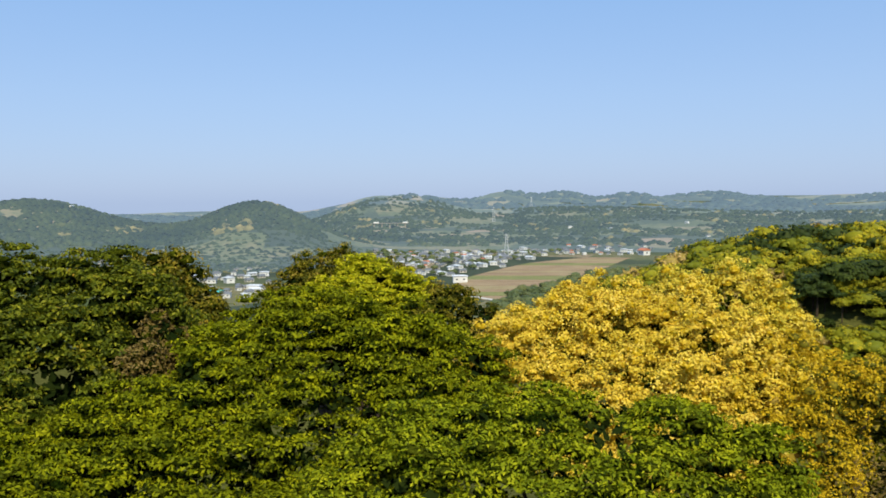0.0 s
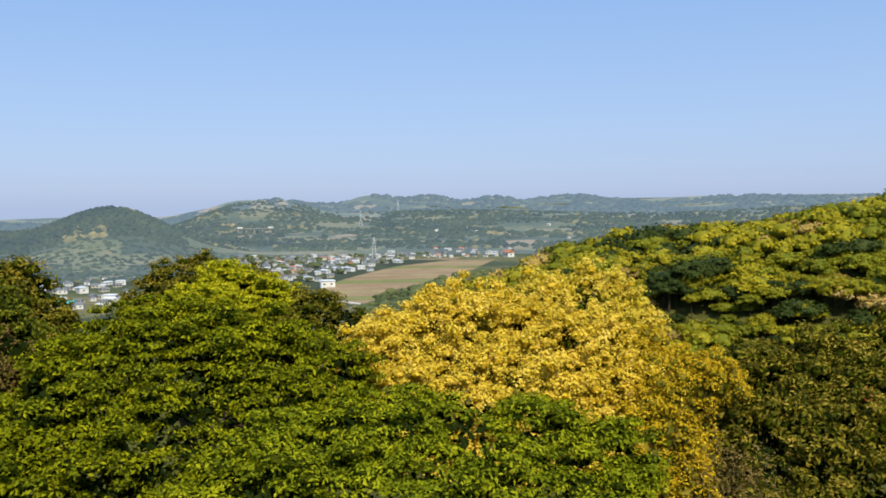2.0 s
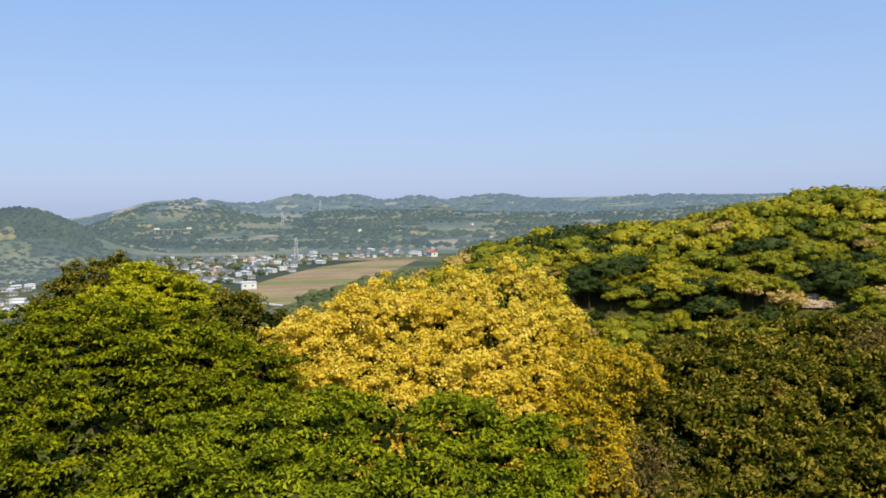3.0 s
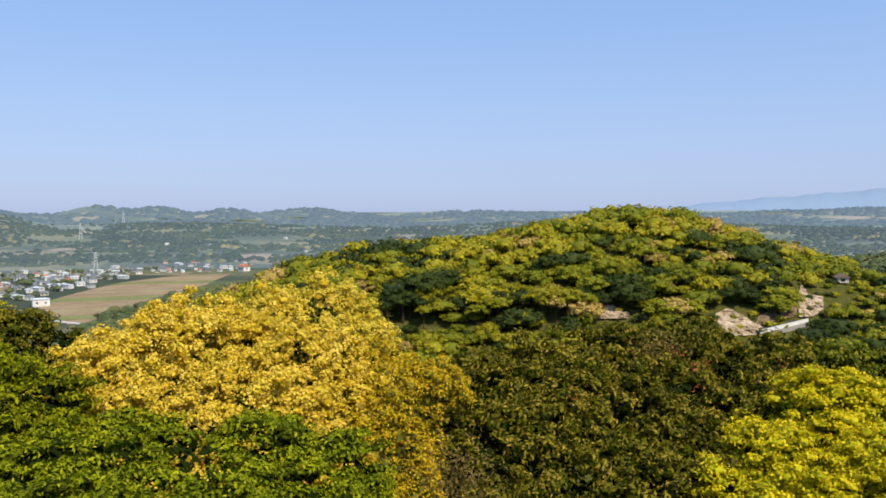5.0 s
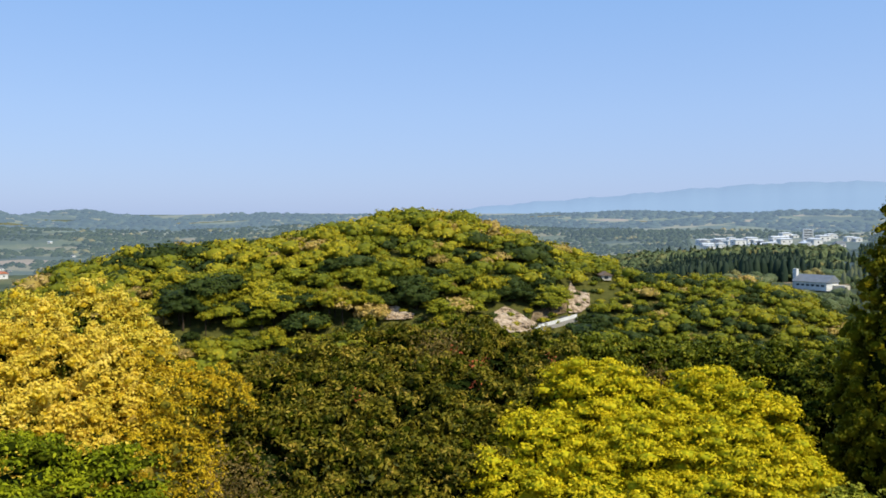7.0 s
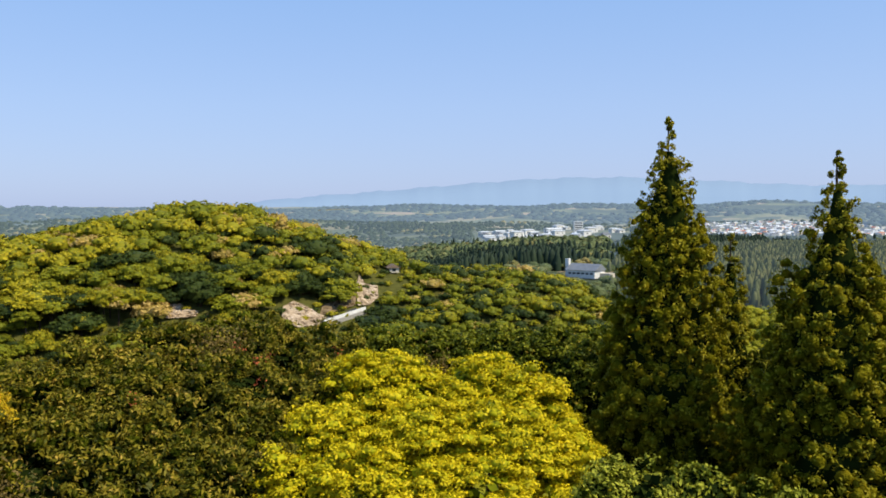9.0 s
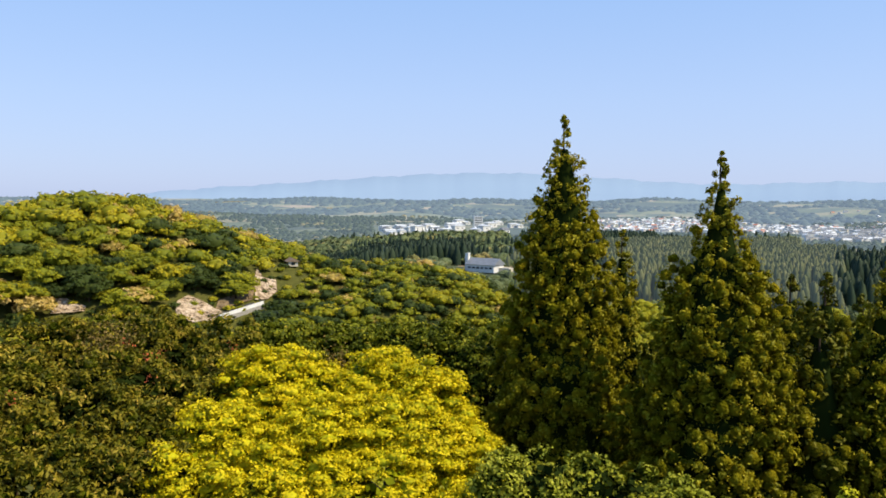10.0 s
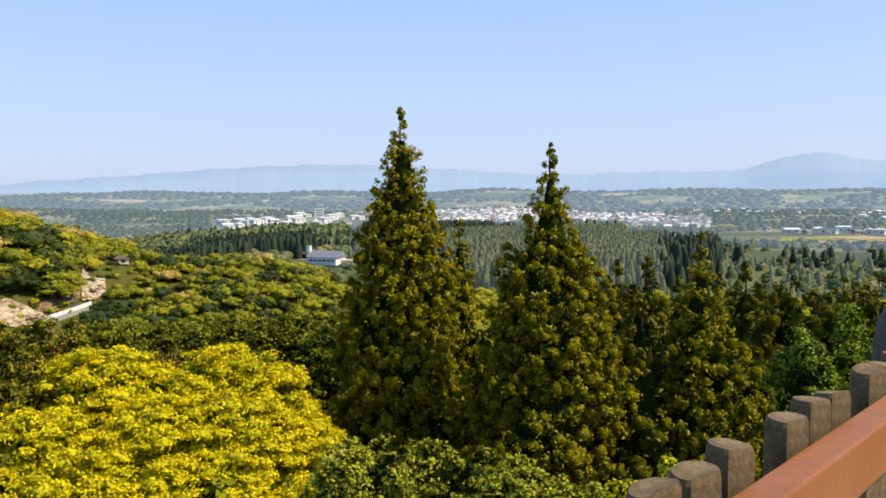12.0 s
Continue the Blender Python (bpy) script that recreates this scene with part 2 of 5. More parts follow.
def ground_z(x, y):
    x, y = np.asarray(x, float), np.asarray(y, float)
    d = np.hypot(x, y)
    az = np.degrees(np.arctan2(x, y))
    right = step(44, 62, az) * (1 - step(140, 175, az))
    z = 64 * np.exp(-(d / 95) ** 1.3)
    # the wooded hill across the hollow
    for a, s, h in ((19.7, 60, 42.8), (38.6, 64, 48.8), (47.9, 77, 21.1)):
        z = z + mound(x, y, a, 415, h, s, 72)
    z = z + mound(x, y, 55, 330, 4.8, 62, 60) + mound(x, y, 62, 378, 16.5, 28, 38) + mound(x, y, 55.8, 380, 3.5, 20, 36)
    # plateau on one side, valley with rising country on the other
    rise = 0.35 + 0.65 * step(-10, -4, az)
    z = z + right * 29 * step(300, 560, d)
    z = z + (1 - right) * 46 * step(1150, 2500, d) * rise * (1 + 0.15 * waves(x, y, 520, 3)) + right * step(1000, 1800, d) * 4 * waves(x, y, 500, 9)
    z = z + 56 * step(2000, 3300, d) * right + 5 * step(1200, 2600, d) * waves(x, y, 700, 5)
    # named hills of the valley side
    z = z + mound(x, y, -12.1, 1330, 60, 72, 140) + mound(x, y, -17, 1450, 17, 110, 150)
    z = z + mound(x, y, -25.2, 1500, 54, 95, 180) + mound(x, y, -33, 1500, 36, 150, 200)
    z = z + mound(x, y, -5.5, 2300, 26, 75, 200) + mound(x, y, -1.8, 2350, 38, 75, 200)
    z = z + mound(x, y, 4.0, 2800, 43, 75, 200) + mound(x, y, 8.2, 2850, 43.5, 75, 200) + mound(x, y, 12.6, 2900, 37, 75, 200)
    z = z + mound(x, y, 18, 3500, 9, 70, 200) + mound(x, y, 38, 3300, 6, 300, 200)
    z = z + 36 * step(2600, 3600, d) * (1 - right) * step(-10, -4, az)
    return z


def ground_at(az, d):
    return float(ground_z(d * math.sin(radians(az)), d * math.cos(radians(az))))


rings = np.concatenate([[0.01], np.geomspace(4, 4900, 170)])
sectors = np.radians(np.concatenate([np.arange(-40, 112, 0.8), np.arange(112, 320, 4.0)]))
ra, sa = np.meshgrid(rings, sectors, indexing="ij")
gx, gy = ra * np.sin(sa), ra * np.cos(sa)
gv = np.stack([gx, gy, ground_z(gx, gy)], -1).reshape(-1, 3)
ns = len(sectors)
i0, j0 = np.meshgrid(np.arange(len(rings) - 1), np.arange(ns), indexing="ij")
j1 = (j0 + 1) % ns
gq = np.stack([i0 * ns + j0, (i0 + 1) * ns + j0, (i0 + 1) * ns + j1, i0 * ns + j1], -1).reshape(-1, 4)
ground = fast_mesh("ground", gv, gq[:, ::-1], [FOREST_FLOOR, LEAF_LITTER], index=(rings[i0.ravel()] < 440).astype(int), smooth=True)
tagged(ground, "dark green wooded country ground rolling to the horizon", "ground", kind="structure")


def far_sheet(d0, d1, mat, label, az0=-40, az1=112):
    """Backdrop country laid just over the ground sheet, beyond the valley, to carry the haze glow."""
    rr = np.geomspace(d0, d1, 40)
    ss = np.radians(np.arange(az0, az1, 0.6))
    a, b = np.meshgrid(rr, ss, indexing="ij")
    x, y = a * np.sin(b), a * np.cos(b)
    v = np.stack([x, y, ground_z(x, y) + 0.8 * step(d0 - 1, d0 + 40, a)], -1).reshape(-1, 3)
    n = len(ss)
    i, j = np.meshgrid(np.arange(len(rr) - 1), np.arange(n - 1), indexing="ij")
    q = np.stack([i * n + j, i * n + j + 1, (i + 1) * n + j + 1, (i + 1) * n + j], -1).reshape(-1, 4)
    return tagged(fast_mesh("backdrop", v, q, mat, smooth=True), label, "distant hills", kind="structure")


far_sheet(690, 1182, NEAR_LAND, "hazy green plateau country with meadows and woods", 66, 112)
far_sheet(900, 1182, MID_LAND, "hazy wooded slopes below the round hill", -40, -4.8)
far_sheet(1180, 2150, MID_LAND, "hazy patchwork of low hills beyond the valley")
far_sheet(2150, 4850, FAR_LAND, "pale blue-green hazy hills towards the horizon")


# ---------------------------------------------------------------- foliage
def unit(v):
    return v / np.maximum(np.linalg.norm(v, axis=-1, keepdims=True), 1e-9)


def leaves(points, normals, length, wide=0.5, scatter=0.7, fold=0.25, spread=0.35):
    """Folded leaf blades: two quads' worth of outline in one bent quad each."""
    n = len(points)
    nn = unit(normals + scatter * rng.normal(size=(n, 3)))
    t = unit(np.cross(nn, rng.normal(size=(n, 3))))
    s = np.cross(nn, t)
    ln = (length * rng.uniform(1 - spread, 1 + spread, n))[:, None]
    v = np.stack([points - t * ln * 0.5, points + s * ln * wide * 0.5 + nn * ln * fold * 0.5,
                  points + t * ln * 0.5, points - s * ln * wide * 0.5 + nn * ln * fold * 0.5], 1)
    return v.reshape(-1, 3), np.arange(n * 4).reshape(n, 4)


def shell(lobes, per_m2, low=-0.35, bumpy=0.12):
    """Points and outward directions over the outside of overlapping rounded lobes."""
    ps, ns_ = [], []
    for k, (c, r, rz) in enumerate(lobes):
        n = int(per_m2 * 4 * math.pi * r * (r + rz) / 2)
        u = unit(rng.normal(size=(n, 3)))
        u = u[u[:, 2] > low]
        p = np.array(c) + u * np.array([r, r, rz]) * (1 + bumpy * rng.normal(size=(len(u), 1)))
        keep = np.ones(len(p), bool)
        for j, (c2, r2, rz2) in enumerate(lobes):
            if j != k:
                keep &= (((p - np.array(c2)) / (0.88 * np.array([r2, r2, rz2]))) ** 2).sum(1) > 1
        ps.append(p[keep])
        ns_.append(unit(u / np.array([r, r, rz]))[keep])
    return np.concatenate(ps), np.concatenate(ns_)


def spaced(points, normals, gap):
    """Thins places so that none lie closer than gap."""
    kept = np.zeros((0, 3))
    ids = []
    for i, p in enumerate(points):
        if not len(kept) or ((kept - p) ** 2).sum(1).min() > gap * gap:
            kept = np.vstack([kept, p])
            ids.append(i)
    return points[ids], normals[ids]


def cores(points, radii, r, sides=6):
    """The close-leaved heart of each tuft: a small uneven dome."""
    n = len(points)
    rows = ((-0.45, 0.8), (0.15, 1.0), (0.7, 0.72), (1.0, 0.12))
    v = np.zeros((n, len(rows), sides, 3))
    turn = r.uniform(0, 6.28, n)
    for k, (z, w) in enumerate(rows):
        for i in range(sides):
            q = w * r.uniform(0.8, 1.15, n)
            a = turn + 6.2832 * (i + 0.5 * k) / sides
            v[:, k, i] = points + np.stack([q * np.cos(a), q * np.sin(a), z * r.uniform(0.88, 1.1, n)], -1) * radii
    f = np.array([(l * sides + i, l * sides + (i + 1) % sides, (l + 1) * sides + (i + 1) % sides, (l + 1) * sides + i) for l in range(len(rows) - 1) for i in range(sides)])
    f = (f[None] + (np.arange(n) * len(rows) * sides)[:, None, None]).reshape(-1, 4)
    return v.reshape(-1, 3), f


def together(*pieces):
    vs, fs, o = [], [], 0
    for v, f in pieces:
        vs.append(v)
        fs.append(f + o)
        o += len(v)
    return np.concatenate(vs), np.concatenate(fs)


def tube(path, radii, sides=7):
    vs, fs = [], []
    path = [Vector(p) for p in path]
    for i, p in enumerate(path):
        d = (path[min(i + 1, len(path) - 1)] - path[max(i - 1, 0)]).normalized()
        a = d.orthogonal().normalized()
        b = d.cross(a)
        for k in range(sides):
            w = 6.2832 * k / sides
            vs.append(p + (a * math.cos(w) + b * math.sin(w)) * radii[i])
    for i in range(len(path) - 1):
        for k in range(sides):
            k2 = (k + 1) % sides
            fs.append((i * sides + k, i * sides + k2, (i + 1) * sides + k2, (i + 1) * sides + k))
    return vs, fs


def joined(pieces):
    vs, fs = [], []
    for v, f in pieces:
        o = len(vs)
        vs += list(v)
        fs += [tuple(i + o for i in q) for q in f]
    return vs, fs


def limb(a, b, r, bow=0.12):
    a, b = Vector(a), Vector(b)
    side = Vector(rng.normal(size=3)) * bow * (b - a).length
    pts = [a.lerp(b, t) + side * math.sin(3.14 * t) * 0.6 for t in (0, 0.25, 0.5, 0.75, 1)]
    return tube(pts, [r * (1 - 0.75 * t) for t in (0, 0.25, 0.5, 0.75, 1)], 6)


def broadleaf(name, base, lobes, leaf, label, bough=0.55, flat=0.6, blade=0.12, cover=0.8, up=0.35, wide=0.5, category="tree",
              scatter=0.5, shade=None, low=-0.35, gap=1.2, heart=0.62, inner=None, hollow=-0.3):
    """A tree of trunk, limbs, inner leaves with shade put into their colour and a crown of leafy boughs with gaps
    between; lobes are (place, radius, half height).
    """
    z0 = ground_z(base.x, base.y)
    base = Vector((base.x, base.y, float(z0) - 0.3))
    tree = empty(name, base)
    rel = [(np.array(c) - np.array(base), r, rz) for c, r, rz in lobes]
    mid = np.mean([c for c, r, rz in rel], 0)
    least = min(c[2] - rz for c, r, rz in rel)
    fork = Vector((mid[0] * 0.4, mid[1] * 0.4, max(1.0, least * 0.75)))
    girth = 0.028 * max(c[2] for c, r, rz in rel) + 0.05
    tv, tf = tube([(0, 0, 0), fork * 0.5 + Vector((0.1, 0, 0)), fork], [girth * 1.25, girth, girth * 0.8], 9)
    link_mesh("trunk", tv, tf, BARK, tree, smooth=True)
    for c, r, rz in rel:
        lv, lf = limb(fork, Vector(c) - Vector((0, 0, rz * 0.25)), girth * 0.5)
        link_mesh("limb", lv, lf, BARK, tree, smooth=True)
    # boughs over the outside of the crown, spaced so that shade shows between them
    p, n = shell(rel, 5.0 / bough ** 2, low, 0.09)
    order = rng.permutation(len(p))
    p, n = spaced(p[order], n[order], gap * bough * (0.6 + 0.4 * flat))
    swell = np.array([noise.noise(Vector(k) * 0.8 + base * 0.37) + 0.6 * noise.noise(Vector(k) * 1.9) for k in p])
    p = p + n * (swell * 0.5 - 0.22)[:, None]
    away = n[:, :2] @ np.array([base.x, base.y]) / math.hypot(base.x, base.y)
    keep = (swell > hollow) & ((away < 0.4) | (rng.uniform(size=len(p)) < 0.2))
    p, n = p[keep], n[keep]
    size = bough * rng.uniform(0.6, 1.35, len(p))
    radii = size[:, None] * np.array([1, 1, flat])
    each = 3 + int(cover * 4.6 * bough ** 2 * (0.5 + 0.5 * flat) / (blade * blade * wide * 0.5))
    u = unit(rng.normal(size=(len(p), each, 3)) + 0.55 * n[:, None, :] + np.array([0, 0, 0.5]))
    q = p[:, None, :] + u * radii[:, None, :] * rng.uniform(0.72, 1.25, (len(p), each, 1))
    nn = unit(u / np.array([1, 1, 0.5 + 0.5 * flat]) + np.array([0, 0, up]))
    outer = leaves(q.reshape(-1, 3), nn.reshape(-1, 3), blade, wide, scatter)
    # hearts default to a dark tone that paints the shade between boughs
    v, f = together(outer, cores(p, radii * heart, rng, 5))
    fast_mesh("crown", v, f, [leaf, inner or LEAF_INNER_SHADE], tree, (np.arange(len(f)) >= len(outer[1])).astype(int))
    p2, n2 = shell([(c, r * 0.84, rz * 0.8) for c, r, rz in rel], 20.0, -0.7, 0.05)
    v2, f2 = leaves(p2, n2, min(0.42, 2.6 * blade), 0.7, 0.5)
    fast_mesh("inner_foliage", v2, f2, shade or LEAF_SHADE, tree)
    return tagged(tree, label, category)


def lobe(az, d, top, r, rz=None):
    """A crown lobe whose top shows at elevation top."""
    rz = rz or r * 0.85
    c = sight(az, d, top)
    return ((c.x, c.y, c.z - rz), r, rz)


def conifer(name, at, top_z, profile, leaf, label, seed, gap=0.42, each=32, tuft=0.27, blade=0.155, thin=1.0, inner=None):
    """A tall conical evergreen: upswept boughs of uneven reach, each ending in bunched tufts; profile is (depth below the tip, radius)."""
    r = np.random.default_rng(seed)
    z0 = float(ground_z(at.x, at.y)) - 0.3
    tall = top_z - z0
    tree = empty(name, Vector((at.x, at.y, z0)))
    tv, tf = tube([(0, 0, 0), (0.05, 0, tall * 0.5), (0, 0.03, tall - 0.1)], [0.32, 0.2, 0.02], 9)
    link_mesh("trunk", tv, tf, BARK, tree, smooth=True)
    dp, rp = zip(*profile)
    dmax = min(tall - 1.5, dp[-1] + 2)

    def reach(dd, ang):
        lump = 0.92 + 0.1 * np.sin(dd * 1.9 + 2.5 * np.sin(ang * 2 + dd * 0.4 + seed)) + 0.08 * np.sin(ang * 3 + dd * 1.3 + seed)
        return np.interp(dd, dp, rp) * np.clip(lump, 0.66, 1.12)

    # boughs round the stem, the lower ones longer
    dd, ang, far, d = [], [], [], 0.05
    while d < dmax:
        rr = float(np.interp(d, dp, rp))
        n = max(3, int(6.2832 * rr / (gap * 1.6)))
        dd.append(d + r.uniform(-0.5, 0.5, n) * gap)
        ang.append(6.2832 * (np.arange(n) + r.uniform(0, 0.9, n)) / n + d * 3.1)
        far.append(r.uniform(0.74, 1.12, n) ** 1.0)
        d += gap * (0.6 if rr < 0.7 else 0.95)
    dd, ang, far = np.clip(np.concatenate(dd), 0.03, None), np.concatenate(ang), np.concatenate(far)
    away = (np.cos(ang) * at.x + np.sin(ang) * at.y) / math.hypot(at.x, at.y)
    keep = (away < 0.5) | (dd < 4) | (r.uniform(size=len(dd)) < thin)
    dd, ang, far = dd[keep], ang[keep], far[keep]
    # a bough ends in a tip, one shoulder and a shorter tuft below
    tips = []
    for da, dr, dz, k in ((0.0, 1.0, 0.12, 1.0), (0.3, 0.84, 0.0, 0.85), (-0.1, 0.76, -0.26, 0.85)):
        rad = reach(dd, ang) * far * dr
        a = ang + da * r.choice((-1, 1), len(dd)) / np.maximum(rad, 0.5)
        size = tuft * k * np.clip(0.2 + rad * 0.6, 0.25, 1) * r.uniform(0.7, 1.3, len(dd))
        tips.append(np.stack([rad * np.cos(a), rad * np.sin(a), tall - dd + dz * np.minimum(1, rad) - rad * 0.06, size], -1))
    tips = np.concatenate(tips)
    p, size = tips[:, :3], tips[:, 3]
    out = unit(p * np.array([1, 1, 0]) + np.array([0, 0, 0.5]) * np.linalg.norm(p[:, :2], axis=1)[:, None])
    u = unit(r.normal(size=(len(p), each, 3)) + 0.8 * out[:, None, :])
    q = p[:, None, :] + u * size[:, None, None] * r.uniform(0.75, 1.25, (len(p), each, 1)) * np.array([1, 1, 1.05])
    m = unit(u + np.array([0, 0, 0.15]))
    outer = leaves(q.reshape(-1, 3), m.reshape(-1, 3), blade, 0.45, 0.45)
    # tuft hearts take the shade-darkened copy of the leaf
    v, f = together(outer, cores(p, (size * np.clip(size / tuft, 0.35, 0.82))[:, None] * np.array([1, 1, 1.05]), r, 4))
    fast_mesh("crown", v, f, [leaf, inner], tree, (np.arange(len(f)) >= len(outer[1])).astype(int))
    # the dense inside, its shade put into the leaf colour
    hs, k = np.linspace(1.2, dmax, 40), 24
    a, b = np.meshgrid(hs, 6.2832 * np.arange(k) / k, indexing="ij")
    rad = 0.64 * np.clip(0.3 + a / 5, 0, 1) * reach(a, b) * r.uniform(0.85, 1.06, a.shape)
    v2 = np.stack([rad * np.cos(b), rad * np.sin(b), tall - a - rad * 0.1], -1).reshape(-1, 3)
    i0, j0 = np.meshgrid(np.arange(39), np.arange(k), indexing="ij")
    f2 = np.stack([i0 * k + j0, (i0 + 1) * k + j0, (i0 + 1) * k + (j0 + 1) % k, i0 * k + (j0 + 1) % k], -1).reshape(-1, 4)
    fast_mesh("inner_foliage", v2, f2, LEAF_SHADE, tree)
    return tagged(tree, label, "tree")


# ---------------------------------------------------------------- trees below the deck
def tree_green():
    lobes = [lobe(-9.78, 27, -6.4, 3.0, 2.2), lobe(-4.89, 26.5, -6.8, 3.0, 2.2), lobe(-0.98, 26.5, -7.9, 2.2, 2.0), lobe(-12.69, 25, -8.6, 2.8, 2),
             lobe(-7.8, 24.5, -9.4, 3.0, 2.0), lobe(-2.73, 24.5, -10.2, 2.8, 2.0), lobe(-16.58, 24, -10.8, 2.8, 2), lobe(-11.2, 22.5, -12.6, 2.8, 2.0),
             lobe(-21.44, 23, -12.6, 3, 2), lobe(-16.05, 21.5, -14.8, 2.8, 2), lobe(-5.84, 22, -14.5, 2.4, 1.8), lobe(-25.28, 21, -15.2, 2.8, 2),
             lobe(-11.16, 20, -17, 2.4, 1.8), lobe(-20.38, 20, -17.2, 2.4, 1.8), lobe(-28.24, 22, -13.5, 2.5, 2)]
    broadleaf("tree", bearing(-10, 25), lobes, LEAF_GREEN, "broad green leafy tree with layered sprays, below the deck", 0.42, 0.32, 0.125, 0.62, 0.4, 0.48, gap=1.28)


def tree_left():
    lobes = [lobe(-26.54, 34, -3.2, 3.4, 2.8), lobe(-22.11, 33.5, -3.2, 3.0, 2.6), lobe(-19.25, 33, -4.6, 1.8, 2.2), lobe(-31.46, 34, -3.6, 3.4, 3),
             lobe(-25.02, 31, -6.2, 3.6, 2.6), lobe(-21.09, 31, -7.4, 2.6, 2.4), lobe(-28.44, 29.5, -8.6, 3.6, 2.6), lobe(-23.52, 29, -10.0, 2.8, 2.4)]
    broadleaf("tree", bearing(-25, 33), lobes, LEAF_DEEP, "large dark green broadleaf tree with rusty new leaves on top", 0.54, 0.36, 0.16, 0.55, 0.4, 0.48, gap=1.25)
    lobes = [lobe(-18.11, 37, -3.3, 1.9, 2.2), lobe(-16.93, 37, -4.2, 1.5, 2.2), lobe(-19.48, 36.5, -4.8, 1.8, 2.2), lobe(-17.12, 36.5, -6, 1.8, 2)]
    broadleaf("tree", bearing(-18.5, 37), lobes, LEAF_OLIVE, "small dark olive tree beside the large rounded tree", 0.4, 0.7, 0.17, 0.7)
    lobes = [lobe(-18.3, 29, -7.2, 0.9, 1.0), lobe(-16.85, 29, -7.5, 0.8, 0.9), lobe(-19.3, 28, -8.8, 0.8, 1.0)]
    broadleaf("shrub", bearing(-18.5, 29), lobes, LEAF_RUST, "rust brown dry shrub between green trees", 0.3, 0.7, 0.12, 0.8, category="shrub")


def tree_band():
    lobes = [lobe(-8.91, 60, -3.8, 2.2, 3), lobe(-7.13, 61, -3.4, 2.4, 3), lobe(-10.1, 60, -5, 1.8, 2.5), lobe(-3.96, 61, -3.9, 2, 3)]
    broadleaf("tree", bearing(-8, 60.5), lobes, LEAF_OLIVE, "brownish olive tree behind a yellow-green one", 0.5, 0.7, 0.2, 0.65)
    lobes = [lobe(-5.54, 56, -3.8, 2.2, 2.6), lobe(-7.52, 55.5, -4.7, 1.9, 2.2), lobe(-3.36, 55, -4.6, 2.0, 2.4), lobe(-1.78, 55.5, -5.2, 1.5, 2),
             lobe(-5.44, 53.5, -5.4, 2.4, 2.4), lobe(-2.97, 53.5, -6, 2, 2)]
    broadleaf("tree", bearing(-5, 55), lobes, LEAF_YELLOW_GREEN, "yellow-green tree in fresh leaf with a rounded top", 0.46, 0.5, 0.18, 0.75, heart=0.72, inner=LEAF_GREEN)
    lobes = [lobe(0.2, 50, -5.6, 1.8, 2.2), lobe(1.98, 50, -6.6, 1.6, 2), lobe(-0.79, 49, -6.6, 1.6, 2)]
    broadleaf("tree", bearing(0.5, 50), lobes, LEAF_OLIVE, "olive brown tree at the edge of the slope", 0.5, 0.7, 0.2, 0.65)


def tree_yellow():
    lobes = [lobe(10.79, 31, -6.0, 3.4, 2.9), lobe(6.86, 30, -7.4, 2.6, 2.4), lobe(14.22, 31, -6.6, 3.2, 2.8), lobe(4.31, 29.5, -8.8, 1.9, 1.9),
             lobe(11.75, 28.8, -8.8, 3.4, 2.6), lobe(17.16, 30.5, -7.8, 2.8, 2.7), lobe(6.85, 28.2, -10, 2.6, 2.2), lobe(3.13, 28, -11, 1.8, 1.8),
             lobe(15.67, 28.5, -10.4, 2.8, 2.4), lobe(19.61, 30, -8.9, 2.2, 2.4)]
    broadleaf("tree", bearing(11.5, 30.5), lobes, BLOSSOM, "large tree covered in golden yellow blossom clusters", 0.28, 0.72, 0.094, 0.7, 0.25, 0.72, scatter=0.48, shade=LEAF_INNER_SHADE, gap=1.34, heart=0.62, inner=BLOSSOM_ORANGE, hollow=-0.32)
    lobes = [lobe(15.73, 35, -4.8, 2.2, 2.4), lobe(18.29, 35.5, -4.4, 2.2, 2.4), lobe(13.37, 34.5, -5.7, 1.5, 1.9), lobe(20.06, 35, -5.8, 1.8, 2.2), lobe(21.23, 34.5, -7.2, 1.6, 2)]
    broadleaf("tree", bearing(18, 35), lobes, BLOSSOM_PALE, "pale yellow blossoming tree behind the golden one", 0.3, 0.7, 0.1, 0.7, 0.25, 0.72, scatter=0.48, shade=LEAF_INNER_SHADE, gap=1.34, heart=0.62, inner=BLOSSOM_ORANGE, hollow=-0.32)
    lobes = [lobe(21.97, 30.5, -8.8, 2.0, 2.2), lobe(24.73, 31, -9.4, 1.5, 1.5), lobe(26.3, 31, -10, 1.0, 1.1), lobe(20.07, 28.3, -12, 1.8, 2.2), lobe(22.53, 28.6, -11.5, 1.6, 2), lobe(23.7, 28, -14.8, 1.3, 1.7), lobe(21.03, 27, -16, 1.4, 1.8)]
    broadleaf("tree", bearing(22.8, 29.5), lobes, BLOSSOM_ORANGE, "orange-yellow flowering tree with sparse twiggy crown", 0.28, 0.85, 0.11, 0.65, 0.3, 0.55, scatter=0.55, shade=LEAF_OLIVE, gap=1.4, heart=0.6, inner=LEAF_OLIVE, hollow=-0.1)


